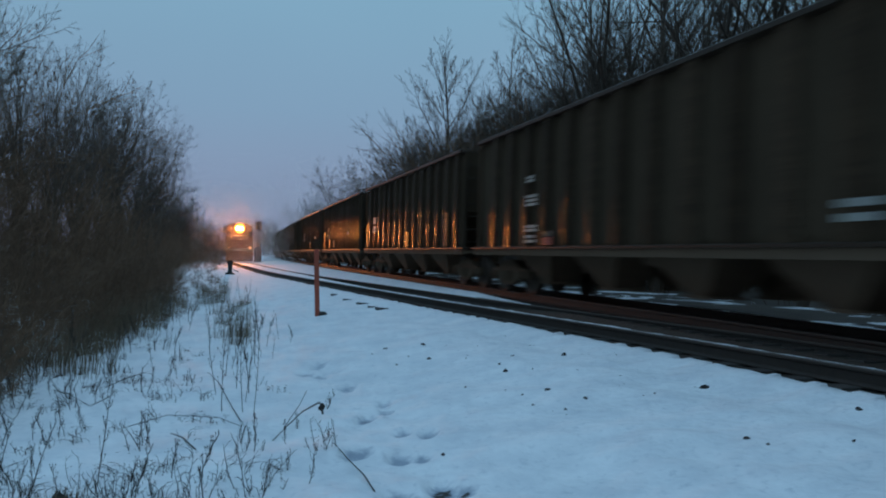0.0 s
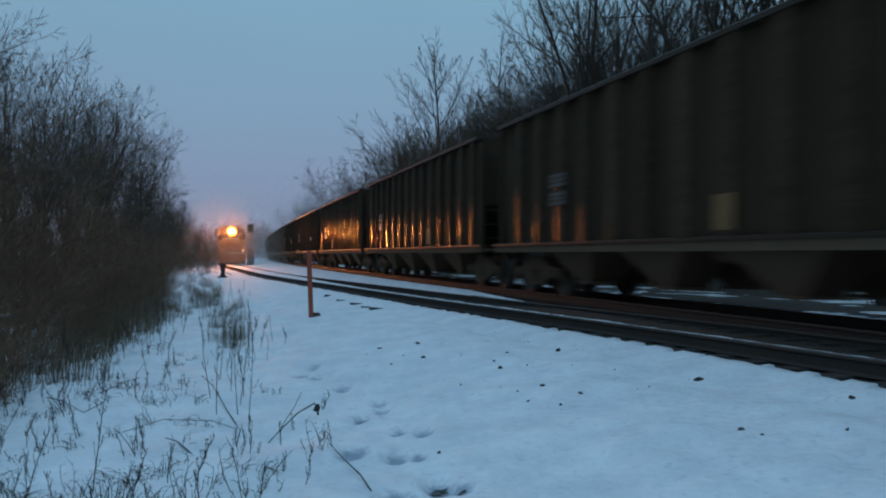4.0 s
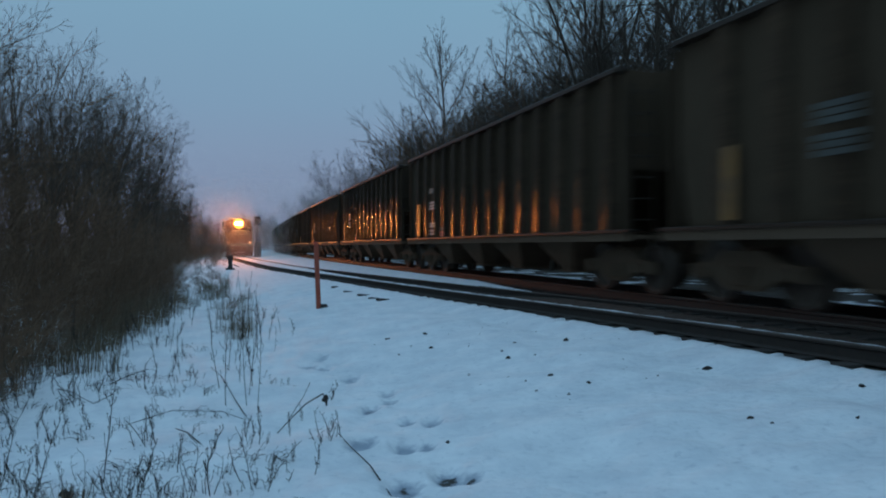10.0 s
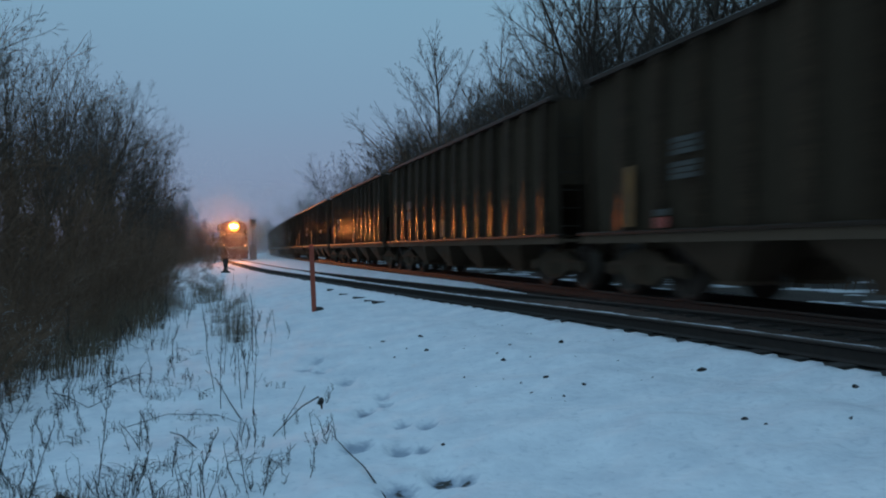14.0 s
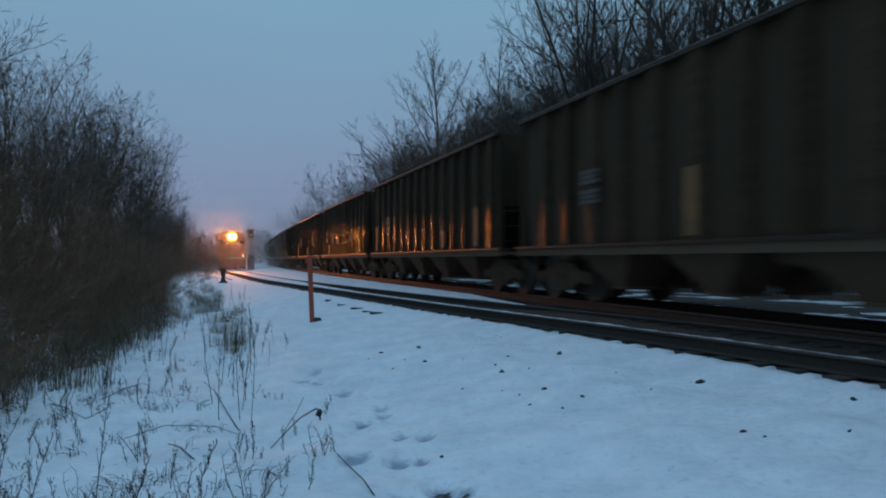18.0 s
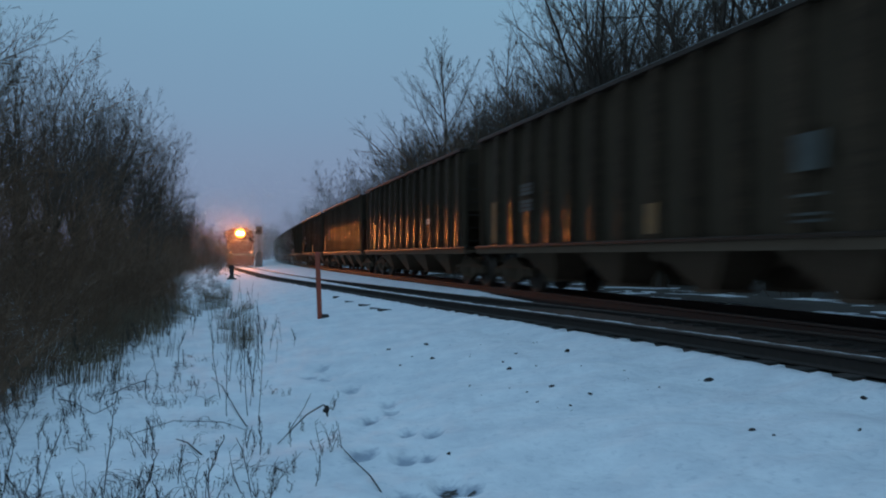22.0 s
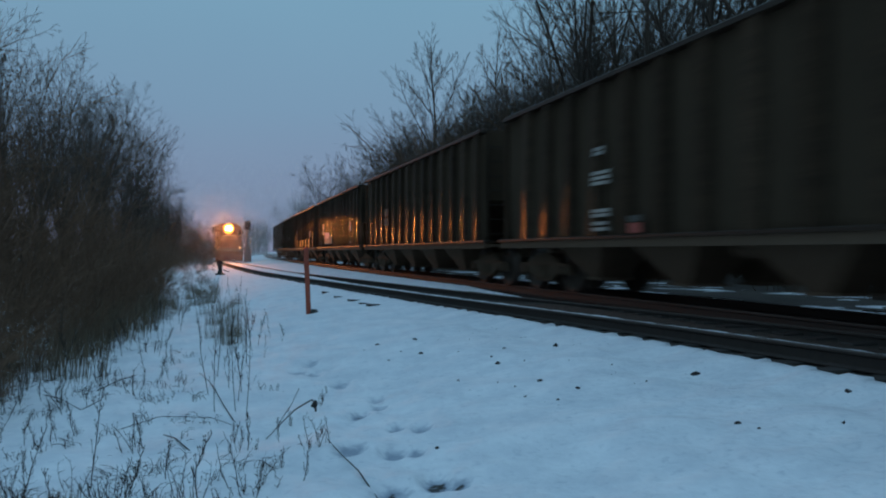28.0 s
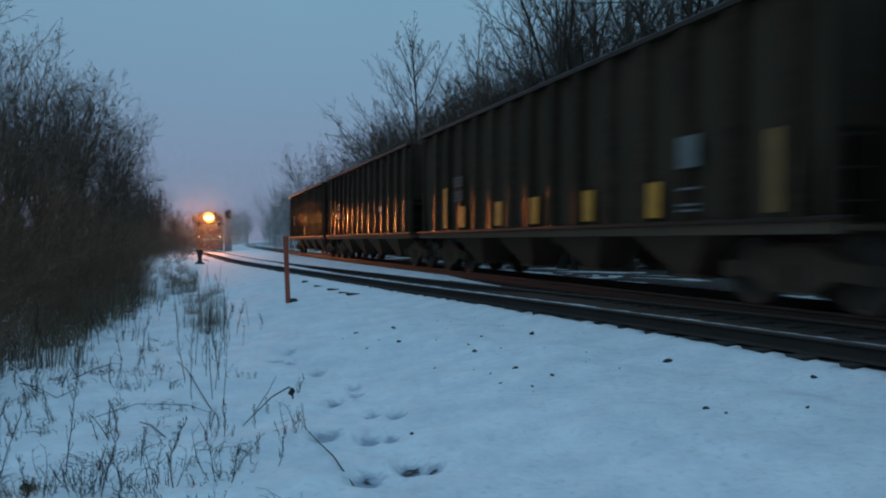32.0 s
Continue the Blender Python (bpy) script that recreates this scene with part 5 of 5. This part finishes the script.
clumps = [weed_clump(240 + i, n, h, q) for i, (n, h, q) in enumerate(((7, 0.34, 0.11), (9, 0.26, 0.14), (5, 0.42, 0.09), (8, 0.20, 0.17)))]
spots = [(x, y, rw.uniform(0, 360), rw.uniform(0.65, 0.95), rw.randrange(4)) for x, y in (
    (-1.28, 6.27), (-0.65, 5.22), (-0.46, 6.11), (-1.46, 6.41), (-1.19, 5.57), (-0.46, 4.95), (-0.16, 4.82), (-1.64, 8.39), (-1.75, 7.87), (-1.05, 9.44), (-0.61, 8.40), (-0.37, 8.02), (0.04, 5.14), (0.34, 4.81), (0.86, 5.71), (0.70, 8.18), (-1.20, 7.70), (-0.01, 4.80))]
for i in range(46):
    y = 4.2 + 6.5 * rw.random() ** 1.2
    spots.append((-0.30 * y + rw.random() ** 1.5 * (0.18 * y + 0.9), y, rw.uniform(0, 360), rw.uniform(0.45, 0.85), rw.randrange(4)))
plant(clumps, spots, used)


def tuft_model(seed, blades, height, spread):
    r = random.Random(seed)
    th = thing("grass_tuft", pose(0, 0, -60), "tuft of dry brown grass poking from the snow", "grass", "tufts of dry grass")
    sh = Shape()
    for i in range(blades):
        a, q = r.uniform(0, 6.28), spread * math.sqrt(r.random())
        b = Vector((q * math.cos(a), q * math.sin(a), -0.03))
        h = height * r.uniform(0.5, 1.1)
        o = Vector((math.cos(a), math.sin(a), 0)) * h * r.uniform(0.02, 0.24)
        sh.path([b, b + o * 0.35 + Vector((0, 0, h * 0.6)), b + o + Vector((r.uniform(-0.03, 0.03), r.uniform(-0.03, 0.03), h))], [0.0035, 0.003, 0.0015], 3)
    part("tuft", sh, M_GRASS, th)
    return th


tufts = [tuft_model(300 + i, n, h, s) for i, (n, h, s) in enumerate(((46, 0.62, 0.30), (34, 0.45, 0.25), (40, 0.30, 0.18), (60, 0.75, 0.42)))]
spots = []
for i in range(30):
    y = 12.6 + 15.0 * rw.random() ** 1.3
    spots.append((rw.gauss(0.62 - 0.05 * (y - 12.6), 0.27), y, rw.uniform(0, 360), rw.uniform(0.4, 0.75), rw.choice((0, 1, 3))))
for i in range(14):
    y = rw.uniform(18.0, 32.0)
    spots.append((rw.uniform(-0.6, 0.6), y, rw.uniform(0, 360), rw.uniform(0.5, 0.8), rw.choice((0, 1))))
for i in range(20):
    y = rw.uniform(30.0, 60.0)
    spots.append((rw.uniform(-1.0, 0.6), y, rw.uniform(0, 360), rw.uniform(0.5, 0.9), rw.choice((0, 1))))
for i in range(80):
    y = rw.uniform(7.2, 24.0)
    spots.append((thicket_edge(y) - 0.15 + rw.gauss(0, 0.34), y, rw.uniform(0, 360), rw.uniform(0.5, 1.1), rw.choice((0, 1, 3))))
for x, y in ((-0.83, 4.9), (-0.75, 4.95), (-1.75, 6.9), (-1.8, 7.1)):
    spots.append((x, y, rw.uniform(0, 360), 0.5, 2))
plant(tufts, spots, used)


scrub = Shape()
for k in range(150):
    y0 = 4.0 + 10.5 * rw.random() ** 1.3
    x0 = -0.28 * y0 + rw.random() ** 1.8 * (0.18 * y0 + 1.0)
    drift = rw.uniform(0, 6.28)
    for i in range(rw.randrange(5, 16)):
        a, l = drift + rw.gauss(0, 0.9), rw.uniform(0.05, 0.17)
        x, y = x0 + rw.gauss(0, 0.05), y0 + rw.gauss(0, 0.06)
        p = Vector((x, y, ground_z(x, y) - 0.012))
        out, rise = Vector((math.cos(a), math.sin(a), 0)) * l, rw.uniform(0.3, 0.95) * l
        bow = [p + out * f * f * 0.8 + Vector((rw.gauss(0, 0.004), rw.gauss(0, 0.004), rise * (1.9 * f - 1.1 * f * f))) for f in (0.0, 0.35, 0.7, 1.0)]
        scrub.path(bow, [0.0024, 0.0021, 0.0016, 0.0008], 3)
tagged(new("scrub", scrub.mesh("scrub", M_STALK)), "low tangles of broken dead stems on the snow", "scrub", kind="stuff")

# ---- mist ----
def mist(count, seed, size, x0, x1, y0, y1, top):
    """Fine droplets hanging in the air over the far tracks; each is a tiny speck that passes the light on."""
    g = np.random.default_rng(seed)
    y = g.uniform(y0, y1, count)
    mid = np.stack([x0 + (x1 - x0) * g.random(count) + y * y / 4620, y, -0.5 + top * g.random(count) ** 1.25], 1)
    u, w = g.normal(size=(count, 3)), g.normal(size=(count, 3))
    u /= np.linalg.norm(u, axis=1)[:, None]
    w -= u * (u * w).sum(1)[:, None]
    w /= np.linalg.norm(w, axis=1)[:, None]
    v = np.stack([mid + size * u, mid + size * (-0.5 * u + 0.87 * w), mid + size * (-0.5 * u - 0.87 * w)], 1).reshape(-1, 3)
    me = bpy.data.meshes.new("mist")
    me.vertices.add(3 * count)
    me.vertices.foreach_set("co", v.ravel())
    me.loops.add(3 * count)
    me.loops.foreach_set("vertex_index", np.arange(3 * count))
    me.polygons.add(count)
    me.polygons.foreach_set("loop_start", np.arange(0, 3 * count, 3))
    me.update(calc_edges=True)
    me.materials.append(M_MIST)
    return tagged(new("mist", me), "thin pale mist of fine droplets over the far tracks", "mist", kind="stuff")


M_MIST = bpy.data.materials.new("mist_droplets")
M_MIST.use_nodes = True
drop = M_MIST.node_tree.nodes
drop.remove(drop["Principled BSDF"])
see, back, both = drop.new("ShaderNodeBsdfDiffuse"), drop.new("ShaderNodeBsdfTranslucent"), drop.new("ShaderNodeMixShader")
see.inputs["Color"].default_value = back.inputs["Color"].default_value = (0.92, 0.92, 0.92, 1)
both.inputs[0].default_value = 0.85
M_MIST.node_tree.links.new(see.outputs[0], both.inputs[1])
M_MIST.node_tree.links.new(back.outputs[0], both.inputs[2])
M_MIST.node_tree.links.new(both.outputs[0], drop["Material Output"].inputs["Surface"])
mist(330000, 5, 0.0080, -5.0, 10.5, 75.0, 89.5, 8.0)
mist(260000, 6, 0.030, -9.0, 37.0, 89.5, 190.0, 13.0)

motions()
